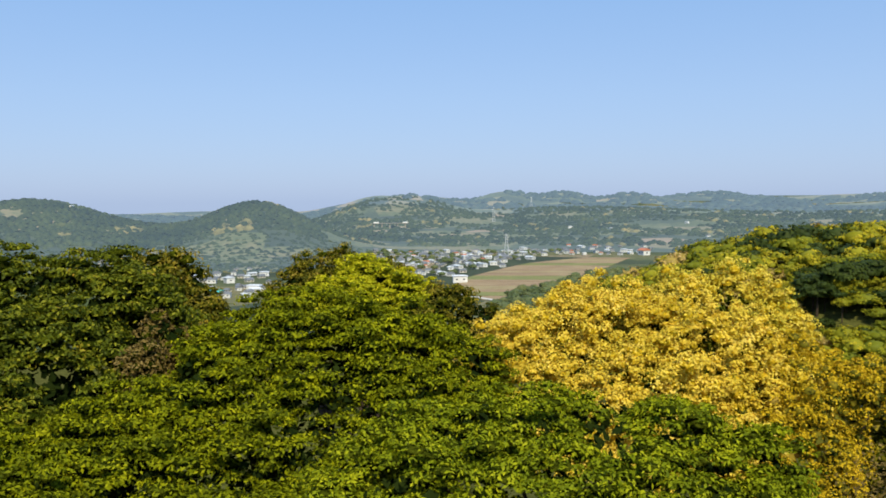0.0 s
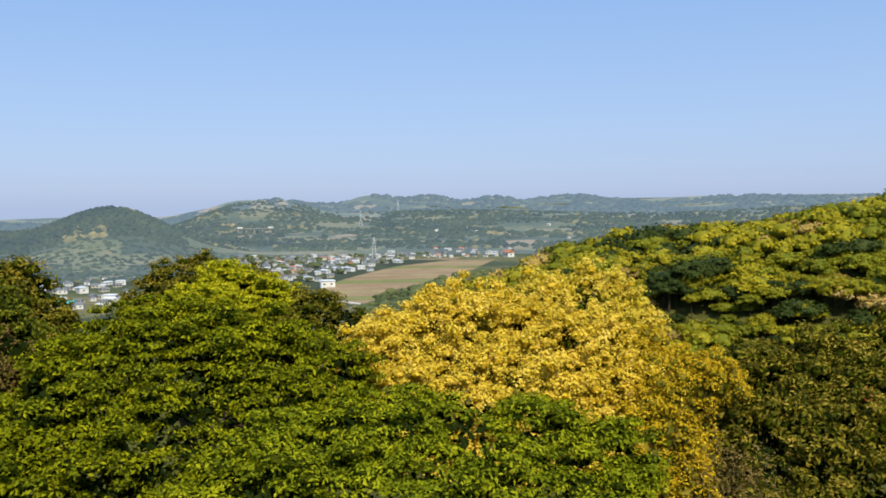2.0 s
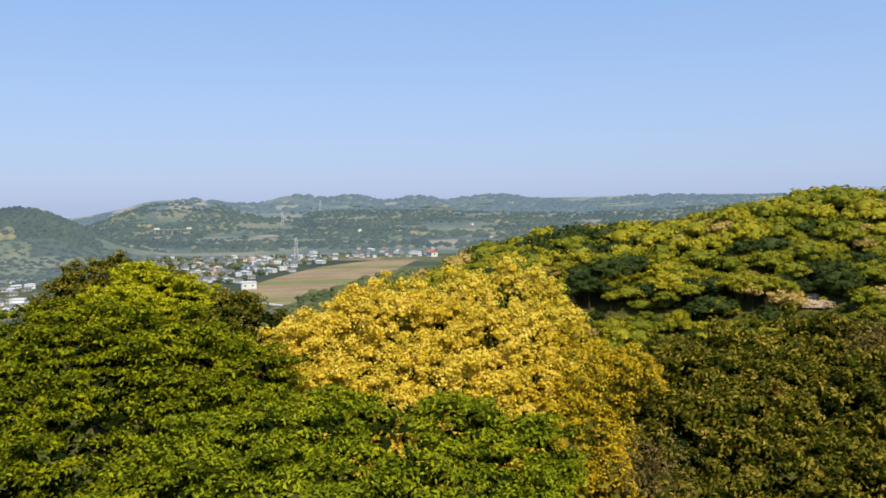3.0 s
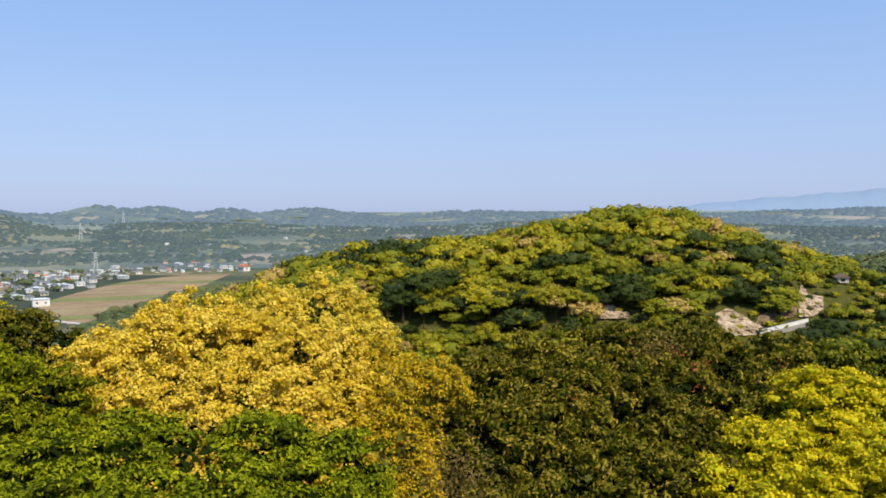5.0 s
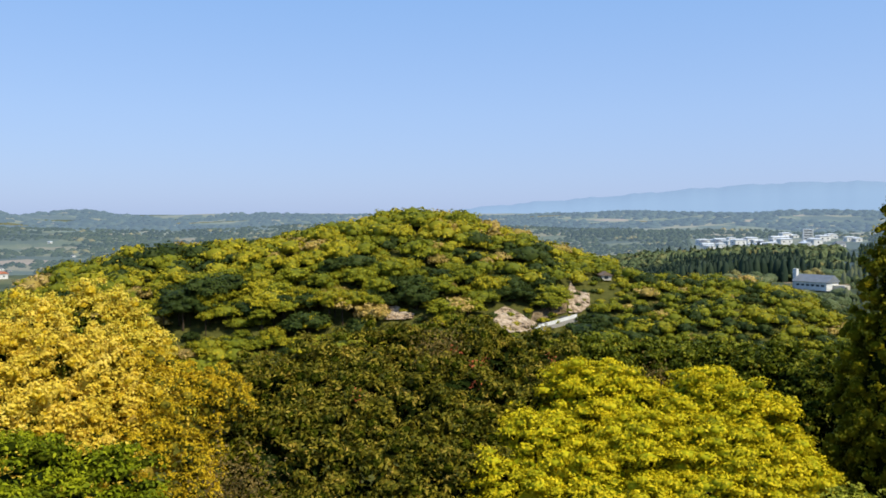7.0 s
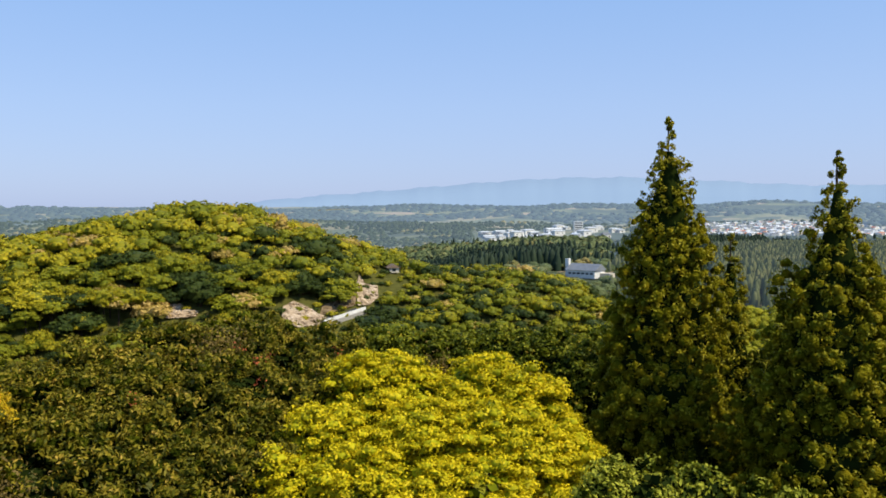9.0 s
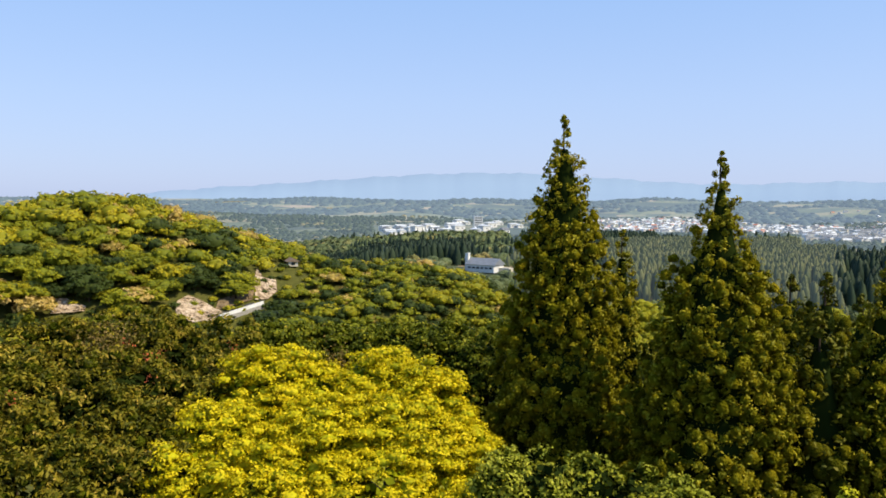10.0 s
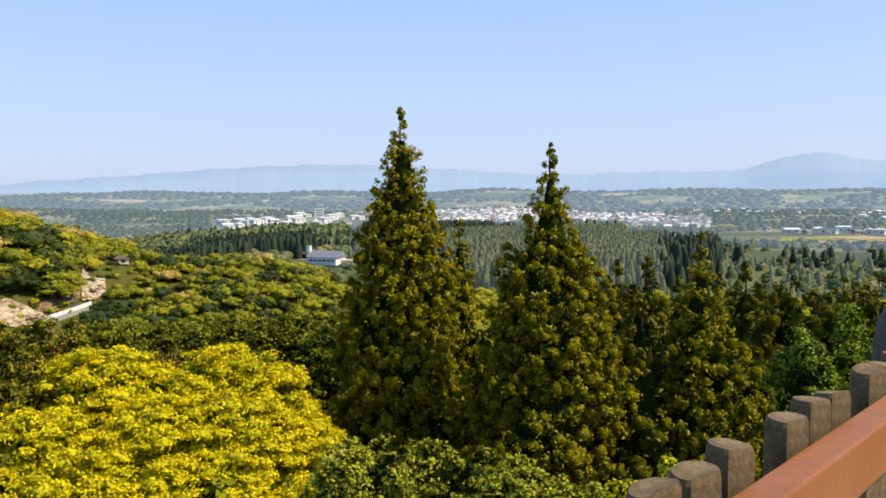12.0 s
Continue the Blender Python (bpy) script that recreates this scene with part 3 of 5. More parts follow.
def tree_front():
    lobes = [lobe(0.05, 17.2, -13.3, 1.8, 1.3), lobe(4.88, 17.2, -12.6, 1.8, 1.3), lobe(9.71, 17.5, -12.4, 1.8, 1.3), lobe(14.54, 17.5, -12.6, 1.7, 1.3), lobe(18.21, 17.4, -13.8, 1.3, 1.2),
             lobe(-3.79, 15.8, -16.0, 1.6, 1.2), lobe(1.5, 15.4, -15.8, 1.8, 1.2), lobe(7.27, 15.4, -15.2, 1.8, 1.2), lobe(13.04, 15.4, -15.6, 1.7, 1.2), lobe(17.37, 15.6, -17, 1.3, 1.1)]
    broadleaf("tree", bearing(8, 17), lobes, LEAF_BRIGHT_GREEN, "bright green leafy tree just below the deck", 0.32, 0.34, 0.1, 0.62, 0.4, 0.48, gap=1.25)


def tree_dark():
    lobes = [lobe(33, 38, -8.4, 3.2, 2.8), lobe(37.92, 39, -7.7, 3.2, 2.8), lobe(42.85, 39, -7.6, 3.2, 2.8), lobe(47.27, 38, -8.3, 2.8, 2.8), lobe(29.36, 36, -9.4, 2.6, 2.8),
             lobe(34.97, 34.5, -10.2, 3.4, 2.6), lobe(40.86, 34.5, -10, 3.4, 2.6), lobe(46.27, 34.5, -10.4, 3, 2.6), lobe(30.55, 32, -13, 3.2, 2.6), lobe(36.43, 31, -13.6, 3.2, 2.6),
             lobe(42.31, 30.5, -14.2, 2.8, 2.6), lobe(33, 28, -17, 2.8, 2.4), lobe(38.87, 28, -17.5, 2.6, 2.4)]
    broadleaf("tree", bearing(38, 35), lobes, LEAF_OLIVE, "broad dark olive evergreen tree with brown new leaves", 0.38, 0.8, 0.2, 0.66, 0.2, 0.42, scatter=0.6, gap=1.34, heart=0.6, hollow=-0.25)
    lobes = [lobe(51.23, 41, -8.2, 2.4, 2.4), lobe(54.69, 42, -8.0, 2.4, 2.4), lobe(58.14, 41, -8.2, 2.2, 2.2), lobe(61.59, 41, -8.0, 2.4, 2.4), lobe(65.04, 40, -8.4, 2.4, 2.4)]
    broadleaf("tree", bearing(58, 41.5), lobes, LEAF_DEEP, "dark green round-topped tree behind the lime tree", 0.46, 0.6, 0.19, 0.6)


def tree_lime():
    lobes = [lobe(50.64, 33, -9.4, 1.9, 1.9), lobe(53.29, 32.5, -10.2, 1.5, 1.6), lobe(57.31, 32, -9.9, 2.0, 2.0), lobe(60.16, 31.5, -10.6, 1.8, 1.9), lobe(48.19, 31, -12.4, 2.0, 1.8),
             lobe(54.08, 30, -12.4, 2.4, 1.9), lobe(59.47, 29.5, -12.8, 2.4, 1.9), lobe(62.51, 29.5, -13.9, 1.6, 1.6), lobe(46.25, 28.8, -15.2, 1.8, 1.7), lobe(51.15, 27.8, -15.6, 2.2, 1.8),
             lobe(57.02, 27.2, -16, 2.2, 1.8), lobe(62.89, 27.5, -17, 1.7, 1.6)]
    broadleaf("tree", bearing(55, 30), lobes, LEAF_LIME, "vivid lime-yellow tree in fresh spring leaf", 0.36, 0.5, 0.135, 0.75, 0.35, 0.52, shade=LEAF_GREEN, gap=1.24, heart=0.7, inner=LEAF_YELLOW_GREEN, hollow=-0.34)


def tree_conifers():
    tall = [(0, 0.02), (0.5, 0.16), (1.2, 0.45), (2.0, 0.8), (3.2, 1.0), (3.9, 1.3), (5.0, 1.75), (8, 2.3), (12, 2.9), (16, 3.3)]
    slim = [(0, 0.02), (0.6, 0.16), (1.3, 0.42), (2.1, 0.72), (3.2, 0.95), (4.2, 1.65), (6, 2.2), (9.4, 3.0), (14, 3.4)]
    small = [(0, 0.05), (0.8, 0.3), (2.1, 0.58), (4.2, 0.95), (8, 1.1), (12, 1.2)]
    group = "tall conifers on the slope"
    a, b = "tall conical olive-green conifer with a pointed tip", "slender conical olive-green conifer with dense boughs"
    for i, (az, d, el, prof, leaf, label, n) in enumerate([(69.6, 33, 5.8, tall, LEAF_CEDAR, a, 0.45), (79.4, 30, 3.5, slim, LEAF_CEDAR, a, 0.45),
                                                           (73.45, 37, -1.5, small, LEAF_CEDAR, b, 0.45), (89.0, 32, -2.4, slim, LEAF_CEDAR, b, 0.45)]):
        tagged(conifer("conifer", bearing(az, d), H + d * math.tan(radians(el)), prof, leaf, label, i + 3, n, 17, 0.25, 0.13, 0.25, CEDAR_SHADE), group=group)
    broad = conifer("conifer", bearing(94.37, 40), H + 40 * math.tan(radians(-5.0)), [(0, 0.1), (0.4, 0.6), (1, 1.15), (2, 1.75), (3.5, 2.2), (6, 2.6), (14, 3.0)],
                    LEAF_CEDAR_MID, "broad round-topped dark conifer in the row", 41, 0.8, 13, 0.4, 0.2, inner=CEDAR_ROW_SHADE)
    tagged(broad, group=group)
    for i, (az, d, el) in enumerate([(97.3, 38, -5.0), (99.2, 41, -4.6), (102.4, 38, -4.6), (92.9, 45, -5.2)]):
        p = bearing(az, d)
        copy_thing(broad, pose(p.x, p.y, broad.location.z + d * math.tan(radians(el)) - 40 * math.tan(radians(-5.0)), 0, 0, 70 * i + 50))
    first = None
    # the one at 79.3 is added unseen behind another, to shade the small conifer
    for i, (az, d, el) in enumerate([(85.68, 37, -4.0), (81.96, 42, -4.0), (83.74, 44, -4.2), (91.68, 36, -4.2), (90.2, 38, -5.0), (87.79, 45, -5.2), (85.34, 31, -6.4), (96.0, 44, -6.0), (76.2, 42, -7.2), (79.3, 37, -2.4), (77.9, 39.5, -5.4), (90.4, 42, -6.2)]):
        p = bearing(az, d)
        top = H + d * math.tan(radians(el))
        if first is None:
            first = conifer("conifer", p, top, [(0, 0.03), (0.6, 0.32), (1.6, 0.8), (3.2, 1.3), (5.5, 1.9), (9, 2.5), (14, 2.9)], LEAF_CEDAR_MID, "dense dark green conifer standing in its row", 31, 0.74, 13, 0.38, 0.2, inner=CEDAR_ROW_SHADE)
            tagged(first, group=group)
            tall0 = top - first.location.z
        else:
            copy_thing(first, pose(p.x, p.y, top - tall0, 0, 0, 47 * i))
    lobes = [lobe(95.1, 26, -8.6, 0.6, 0.8), lobe(94.3, 26, -9.5, 0.55, 0.8), lobe(95.8, 26, -9.7, 0.55, 0.9), lobe(95.1, 25.6, -10.8, 0.75, 1.2)]
    broadleaf("tree", bearing(95.1, 26), lobes, LEAF_IVY, "small fresh green tree hung with vines", 0.28, 1.1, 0.11, 0.8)
    lobes = [lobe(97.6, 28, -6.7, 0.45, 0.8), lobe(98.0, 28, -7.6, 0.55, 1.0), lobe(97.5, 27.6, -8.8, 0.6, 1.2)]
    broadleaf("tree", bearing(97.7, 28), lobes, LEAF_IVY, "slim fresh green tree hung with vines", 0.28, 1.1, 0.11, 0.8)
    lobes = [lobe(66.66, 22, -16.2, 1.0, 0.9), lobe(69.09, 22, -16.2, 1.0, 0.9), lobe(71.62, 22, -15.9, 0.9, 0.9), lobe(74.44, 22, -17, 1, 0.9), lobe(77.36, 21.5, -17.4, 1.0, 0.9), lobe(80.27, 21, -18.6, 0.9, 0.8), lobe(83.65, 20, -18.5, 0.9, 0.8)]
    broadleaf("shrub", bearing(74, 22), lobes, LEAF_VINE, "fresh green bush below the conifers", 0.24, 0.7, 0.13, 0.8, scatter=0.6, category="shrub")
    lobes = [lobe(86.73, 19, -16.4, 0.35, 0.6), lobe(85.96, 19, -17.4, 0.4, 0.6), lobe(84.6, 19, -18, 0.4, 0.5)]
    broadleaf("shrub", bearing(86.5, 19), lobes, LEAF_YELLOW_GREEN, "pale yellow-green sapling tip", 0.2, 0.9, 0.1, 0.8, category="shrub")


tree_green()
tree_left()
tree_band()
tree_yellow()
tree_front()
tree_dark()
tree_lime()
tree_conifers()


def twig_shrub(az, d, top, wide, label, seed):
    """A leafless bush of many thin twigs with a few dry leaves."""
    r = random.Random(seed)
    c = sight(az, d, top)
    z0 = float(ground_z(c.x, c.y)) - 0.2
    t = empty("shrub", (c.x, c.y, z0))
    tall = c.z - z0
    stems = []
    for k in range(9):
        a = r.uniform(0, 6.28)
        tip = Vector((wide * r.uniform(0.3, 1) * math.cos(a), wide * r.uniform(0.3, 1) * math.sin(a), tall * r.uniform(0.86, 1)))
        fork = tip * 0.7 + Vector((0, 0, -0.1 * tall))
        stems.append(limb((0, 0, 0), fork, 0.05))
        for _ in range(14):
            w = Vector((r.gauss(0, 1), r.gauss(0, 1), r.uniform(0.2, 1.3))).normalized()
            stems.append(limb(fork, fork + w * r.uniform(0.4, 1.1), 0.02, 0.25))
    v, f = joined(stems)
    link_mesh("branch", v, f, BARK, t)
    n = 900
    p = np.array([0, 0, tall - 0.7]) + rng.normal(size=(n, 3)) * np.array([wide * 0.5, wide * 0.5, 0.45])
    lv, lf = leaves(p, rng.normal(size=(n, 3)), 0.11, 0.5)
    fast_mesh("dry_foliage", lv, lf, LEAF_RUST, t)
    tagged(t, label, "shrub")


def undergrowth():
    """Low growth added to hide the slope between the trunks, shade put into its colour."""
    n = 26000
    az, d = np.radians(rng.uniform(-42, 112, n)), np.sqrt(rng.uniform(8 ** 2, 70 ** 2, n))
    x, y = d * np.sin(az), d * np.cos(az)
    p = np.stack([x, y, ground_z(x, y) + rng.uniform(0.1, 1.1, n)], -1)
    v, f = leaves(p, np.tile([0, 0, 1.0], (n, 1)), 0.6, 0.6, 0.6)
    tagged(fast_mesh("undergrowth", v, f, LEAF_SHADE), "shade-coloured undergrowth added over the slope below the trees", "undergrowth", kind="stuff")


undergrowth()


def red_sprays():
    """A few red-flowering shoots in the olive tree."""
    t = empty("flowering_shoots", sight(42.7, 36, -9.2))
    for k, (az, d, el) in enumerate(((42.75, 33.2, -9.6), (43.5, 33.2, -9.3), (42.9, 31.8, -10.9), (41.6, 33.4, -8.6), (35.2, 31.5, -11.6), (47.9, 33, -9.2))):
        n = 14
        p = np.array(sight(az, d, el) - t.location) + rng.normal(size=(n, 3)) * 0.11
        v, f = leaves(p, rng.normal(size=(n, 3)), 0.09, 0.6)
        fast_mesh("red_blossom", v, f, RED_BLOSSOM, t)
    tagged(t, "orange-red blossoms on shoots in the olive tree", "flowers")


red_sprays()
twig_shrub(27.5, 22, -15.2, 1.0, "bare brown twiggy shrub below the blossom tree", 3)
twig_shrub(40.5, 36.5, -7.6, 1.2, "grey-brown bare twigs rising from the olive tree", 4)
twig_shrub(54.6, 33, -9.7, 0.7, "bare brown twigs between lime crowns", 5)

# ---------------------------------------------------------------- woods on the hills
def dome(c, a, b, sides=7, seed=0):
    """A low uneven dome of quads."""
    r = np.random.default_rng(seed)
    lv = [(-0.5, 0.86), (0.2, 0.98), (0.7, 0.7), (0.98, 0.15)]
    v = []
    for z, k in lv:
        for i in range(sides):
            w = 6.2832 * i / sides + z
            q = k * r.uniform(0.82, 1.16)
            v.append(c + np.array([a * q * math.cos(w), a * q * math.sin(w), b * z * r.uniform(0.9, 1.1)]))
    f = [(l * sides + i, l * sides + (i + 1) % sides, (l + 1) * sides + (i + 1) % sides, (l + 1) * sides + i) for l in range(3) for i in range(sides)]
    return np.array(v), np.array(f)


def wood_crown(seed, tufts=110, each=4, blade=0.15, core=9, n_lobes=8, sides=7, heart=0.97, dark=0):
    """A rounded forest crown about 2 across, with its foot at z = 0: billowing body and loose leaf sprays."""
    r = np.random.default_rng(seed)
    cs = [(np.array([0, 0, 0.5]), 0.68, 0.5)]
    for k in range(n_lobes):
        a = 2.4 * k + r.uniform(-0.3, 0.3)
        h = (k + 0.5) / n_lobes
        o = 0.68 * math.sqrt(1 - 0.85 * h * h) * r.uniform(0.85, 1.12)
        k_ = 1.0 if n_lobes < 10 else 0.78
        cs.append((np.array([o * math.cos(a), o * math.sin(a), 0.34 + 0.48 * h]), k_ * r.uniform(0.24, 0.4), k_ * r.uniform(0.17, 0.26)))
    p, n = [], []
    for c, a, b in cs:
        u = unit(r.normal(size=(tufts, 3)))
        u = u[u[:, 2] > -0.45]
        p.append(c + u * np.array([a, a, b]))
        n.append(u)
    p, n = np.concatenate(p), np.concatenate(n)
    keep = np.ones(len(p), bool)
    for c, a, b in cs:
        keep &= (((p - c) / (0.92 * np.array([a, a, b]))) ** 2).sum(1) > 1
    p, n = p[keep], n[keep]
    q = (p[:, None, :] + 0.04 * r.normal(size=(len(p), each, 3))).reshape(-1, 3)
    m = np.repeat(n, each, 0)
    nn = unit(m + np.array([0, 0, 0.3]) + 0.3 * r.normal(size=m.shape))
    t = unit(np.cross(nn, r.normal(size=m.shape)))
    s = np.cross(nn, t)
    ln = (blade * r.uniform(0.6, 1.3, len(q)))[:, None]
    v = np.stack([q - t * ln * 0.5, q + s * ln * 0.35, q + t * ln * 0.5, q - s * ln * 0.35], 1).reshape(-1, 3)
    f = np.arange(len(v)).reshape(-1, 4)
    n_leaf = len(f)
    for k, (c, a, b) in enumerate(cs[:core]):
        dv, df = dome(c, a * heart, b * heart, sides, seed + k)
        f = np.concatenate([f, df + len(v)])
        v = np.concatenate([v, dv])
    # dark gives the domes the second material, toned as shade
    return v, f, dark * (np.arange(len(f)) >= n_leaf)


def spire_crown(seed, tufts=60):
    """A narrow plantation conifer, 1 high."""
    r = np.random.default_rng(seed)
    d = np.sqrt(r.uniform(0.0, 1, tufts * 3))
    a = r.uniform(0, 6.28, len(d))
    rad = (0.03 + 0.17 * np.sqrt(d)) * r.uniform(0.75, 1.1, len(d))
    q = np.stack([rad * np.cos(a), rad * np.sin(a), 1.0 - 0.85 * d], -1)
    nn = unit(np.stack([np.cos(a), np.sin(a), 0.6 + 0 * a], -1) + 0.4 * r.normal(size=q.shape))
    t = unit(np.cross(nn, r.normal(size=q.shape)))
    s = np.cross(nn, t)
    ln = (0.1 * r.uniform(0.6, 1.3, len(q)))[:, None]
    v = np.stack([q - t * ln * 0.5, q + s * ln * 0.3, q + t * ln * 0.5, q - s * ln * 0.3], 1).reshape(-1, 3)
    f = np.arange(len(v)).reshape(-1, 4)
    w = 6.2832 * np.arange(5) / 5
    cone = np.concatenate([np.stack([k * np.cos(w) * r.uniform(0.8, 1.2, 5), k * np.sin(w) * r.uniform(0.8, 1.2, 5), h + 0.04 * r.normal(size=5)], -1)
                           for h, k in ((0.05, 0.18), (0.45, 0.17), (0.78, 0.12), (0.97, 0.03))])
    cf = np.array([(l * 5 + i, l * 5 + (i + 1) % 5, l * 5 + 5 + (i + 1) % 5, l * 5 + 5 + i) for l in range(3) for i in range(5)])
    return np.concatenate([v, cone]), np.concatenate([f, cf + len(v)]), np.zeros(len(f) + len(cf), int)


def far_crown(seed):
    """A far clump of trees, about 2 across: one small uneven dome."""
    r = np.random.default_rng(seed)
    v = [np.array([k * r.uniform(0.75, 1.2) * math.cos(1.2566 * i + z), k * r.uniform(0.75, 1.2) * math.sin(1.2566 * i + z), z * r.uniform(0.85, 1.2)])
         for z, k in ((-0.3, 1.0), (0.65, 0.95), (1.2, 0.35)) for i in range(5)]
    f = [(l * 5 + i, l * 5 + (i + 1) % 5, l * 5 + 5 + (i + 1) % 5, l * 5 + 5 + i) for l in range(2) for i in range(5)]
    return np.array(v), np.array(f), np.zeros(len(f), int)


def scattered(az0, az1, d0, d1, gap, seed):
    """Jittered places over a sector: bearing, distance, x, y, ground height and three chances each."""
    r = np.random.default_rng(seed)
    rows = []
    d = d0
    while d < d1:
        n = int(radians(az1 - az0) * d / gap)
        az = az0 + (az1 - az0) * (np.arange(n) + r.uniform(0.1, 0.9, n)) / n
        dd = d + r.uniform(-0.9, 0.9, n) * gap
        rows.append(np.stack([az, dd, *r.uniform(size=(3, n))], -1))
        d += gap * 0.87
    a = np.concatenate(rows)
    x, y = a[:, 1] * np.sin(np.radians(a[:, 0])), a[:, 1] * np.cos(np.radians(a[:, 0]))
    z = ground_z(x, y)
    return [tuple(q) for q in np.stack([a[:, 0], a[:, 1], x, y, z, a[:, 2], a[:, 3], a[:, 4]], -1).tolist()]


def woods(name, places, shapes, leaf, label, tree_size, tall, category="woodland", kind="stuff", inner=None):
    """Many trees too far to pick apart, as one object; places are (x, y, z, scale, turn)."""
    vs, fs, ix, o = [], [], [], 0
    for i, (x, y, z, s, w) in enumerate(places):
        v, f, idx = shapes[i % len(shapes)]
        c, sn = math.cos(w), math.sin(w)
        vs.append(np.stack([(v[:, 0] * c - v[:, 1] * sn) * s * tree_size + x, (v[:, 0] * sn + v[:, 1] * c) * s * tree_size + y, v[:, 2] * s * tall + z], -1))
        fs.append(f + o)
        ix.append(idx)
        o += len(v)
    ob = fast_mesh(name, np.concatenate(vs), np.concatenate(fs), [leaf, inner or leaf], index=np.concatenate(ix))
    return tagged(ob, label, category, kind=kind)


def spot(az, d):
    x, y = d * math.sin(radians(az)), d * math.cos(radians(az))
    return x, y, float(ground_z(x, y))


WOOD = {
    "green": leaf_material("wood_green", [(0.15, (0.165, 0.18, 0.01)), (0.55, (0.335, 0.32, 0.016)), (0.95, (0.56, 0.48, 0.028))], 0.06, 0.22, 0.35, each_leaf=0.35, relief=0.5),
    "lime": leaf_material("wood_lime", [(0.15, (0.25, 0.23, 0.01)), (0.55, (0.47, 0.39, 0.016)), (0.95, (0.68, 0.53, 0.035))], 0.06, 0.22, 0.35, each_leaf=0.35, relief=0.5),
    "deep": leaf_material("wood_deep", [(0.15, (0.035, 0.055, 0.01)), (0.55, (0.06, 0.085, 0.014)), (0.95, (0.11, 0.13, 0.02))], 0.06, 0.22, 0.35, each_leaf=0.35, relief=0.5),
    "gold": leaf_material("wood_gold", [(0.15, (0.38, 0.27, 0.06)), (0.55, (0.62, 0.43, 0.13)), (0.95, (0.78, 0.56, 0.24))], 0.06, 0.22, 0.35, each_leaf=0.35, relief=0.5),
    "cedar": leaf_material("wood_cedar", [(0.15, (0.012, 0.024, 0.015)), (0.55, (0.024, 0.042, 0.024)), (0.95, (0.05, 0.07, 0.034))], 0.05, 0.0),
    # pole and the far kinds glow blue to stand in for haze
    "pole": with_haze_glow(leaf_material("wood_pole", [(0.15, (0.045, 0.062, 0.02)), (0.55, (0.095, 0.105, 0.035)), (0.95, (0.17, 0.16, 0.06))], 0.025, 0.0, each_leaf=0.4), 0.05),
    # mid is lighter and bluer, with haze put into its colour
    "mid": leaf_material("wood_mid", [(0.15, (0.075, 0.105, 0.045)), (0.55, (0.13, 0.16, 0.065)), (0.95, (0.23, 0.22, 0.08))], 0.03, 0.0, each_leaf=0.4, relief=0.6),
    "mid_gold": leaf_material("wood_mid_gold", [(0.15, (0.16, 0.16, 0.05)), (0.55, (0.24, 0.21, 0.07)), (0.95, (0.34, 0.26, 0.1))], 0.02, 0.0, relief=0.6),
    "far": with_haze_glow(leaf_material("wood_far", [(0.15, (0.02, 0.034, 0.016)), (0.55, (0.05, 0.068, 0.024)), (0.95, (0.15, 0.14, 0.04))], 0.012, 0.0, each_leaf=0.15), 0.17),
    "far_gold": with_haze_glow(leaf_material("wood_far_gold", [(0.15, (0.10, 0.10, 0.04)), (0.55, (0.19, 0.165, 0.06)), (0.95, (0.30, 0.23, 0.09))], 0.05, 0.0, each_leaf=0.3), 0.18),
    "farthest": with_haze_glow(leaf_material("wood_farthest", [(0.15, (0.02, 0.035, 0.026)), (0.55, (0.04, 0.06, 0.04)), (0.95, (0.11, 0.11, 0.06))], 0.03, 0.0, each_leaf=0.2), 0.32),
}
# darkened copies of the wood leaves, with the crowns' shade put in
WOOD_SHADE = {
    "green": leaf_material("green_shade", [(0.2, (0.10, 0.12, 0.008)), (0.9, (0.22, 0.22, 0.012))], 0.06, 0.1, 0.3),
    "lime": leaf_material("lime_shade", [(0.2, (0.15, 0.155, 0.008)), (0.9, (0.30, 0.27, 0.014))], 0.06, 0.1, 0.3),
    "deep": leaf_material("deep_shade", [(0.2, (0.025, 0.04, 0.008)), (0.9, (0.06, 0.08, 0.014))], 0.06, 0.1, 0.3),
    "gold": leaf_material("gold_shade", [(0.2, (0.22, 0.17, 0.03)), (0.9, (0.42, 0.30, 0.07))], 0.06, 0.1, 0.3),
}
crowns = [wood_crown(40 + k, 40, 2, 0.14, 12, 12, 5, 0.86, 1) for k in range(8)]
light_crowns = [wood_crown(60 + k, 15, 1, 0.2, 5, 5, 5) for k in range(6)]
slope_crowns = [wood_crown(110 + k, 12, 2, 0.22, 5, 7, 5, 0.88, 1) for k in range(8)]
mid_crowns = [wood_crown(70 + k, 8, 1, 0.22, 4, 4, 5) for k in range(6)]
far_crowns = [far_crown(80 + k) for k in range(8)]
spires = [spire_crown(90 + k, 3) for k in range(4)]


def elevation(z, d):
    return math.degrees(math.atan2(z - H, d))


def on_slope(az, el):
    """The place on the far hillside that shows at this bearing and elevation."""
    d = 262.0
    while d < 420 and elevation(ground_at(az, d), d) < el:
        d += 1.0
    return bearing(az, d, ground_at(az, d))


# open ground: bearings and elevations between which nothing hides the slope
GLADES = ((44.0, 47.6, -7.6, -6.25), (47.2, 49.4, -7.1, -6.8), (48.9, 50.7, -6.25, -4.9), (36.9, 38.9, -6.6, -6.2), (50.9, 52.4, -4.3, -3.9))


def cleared(az, d, z):
    return any(a0 - 0.6 < az < a1 + 0.6 and elevation(z, d) < e1 and elevation(z + 9.0, d) > e0 for a0, a1, e0, e1 in GLADES)


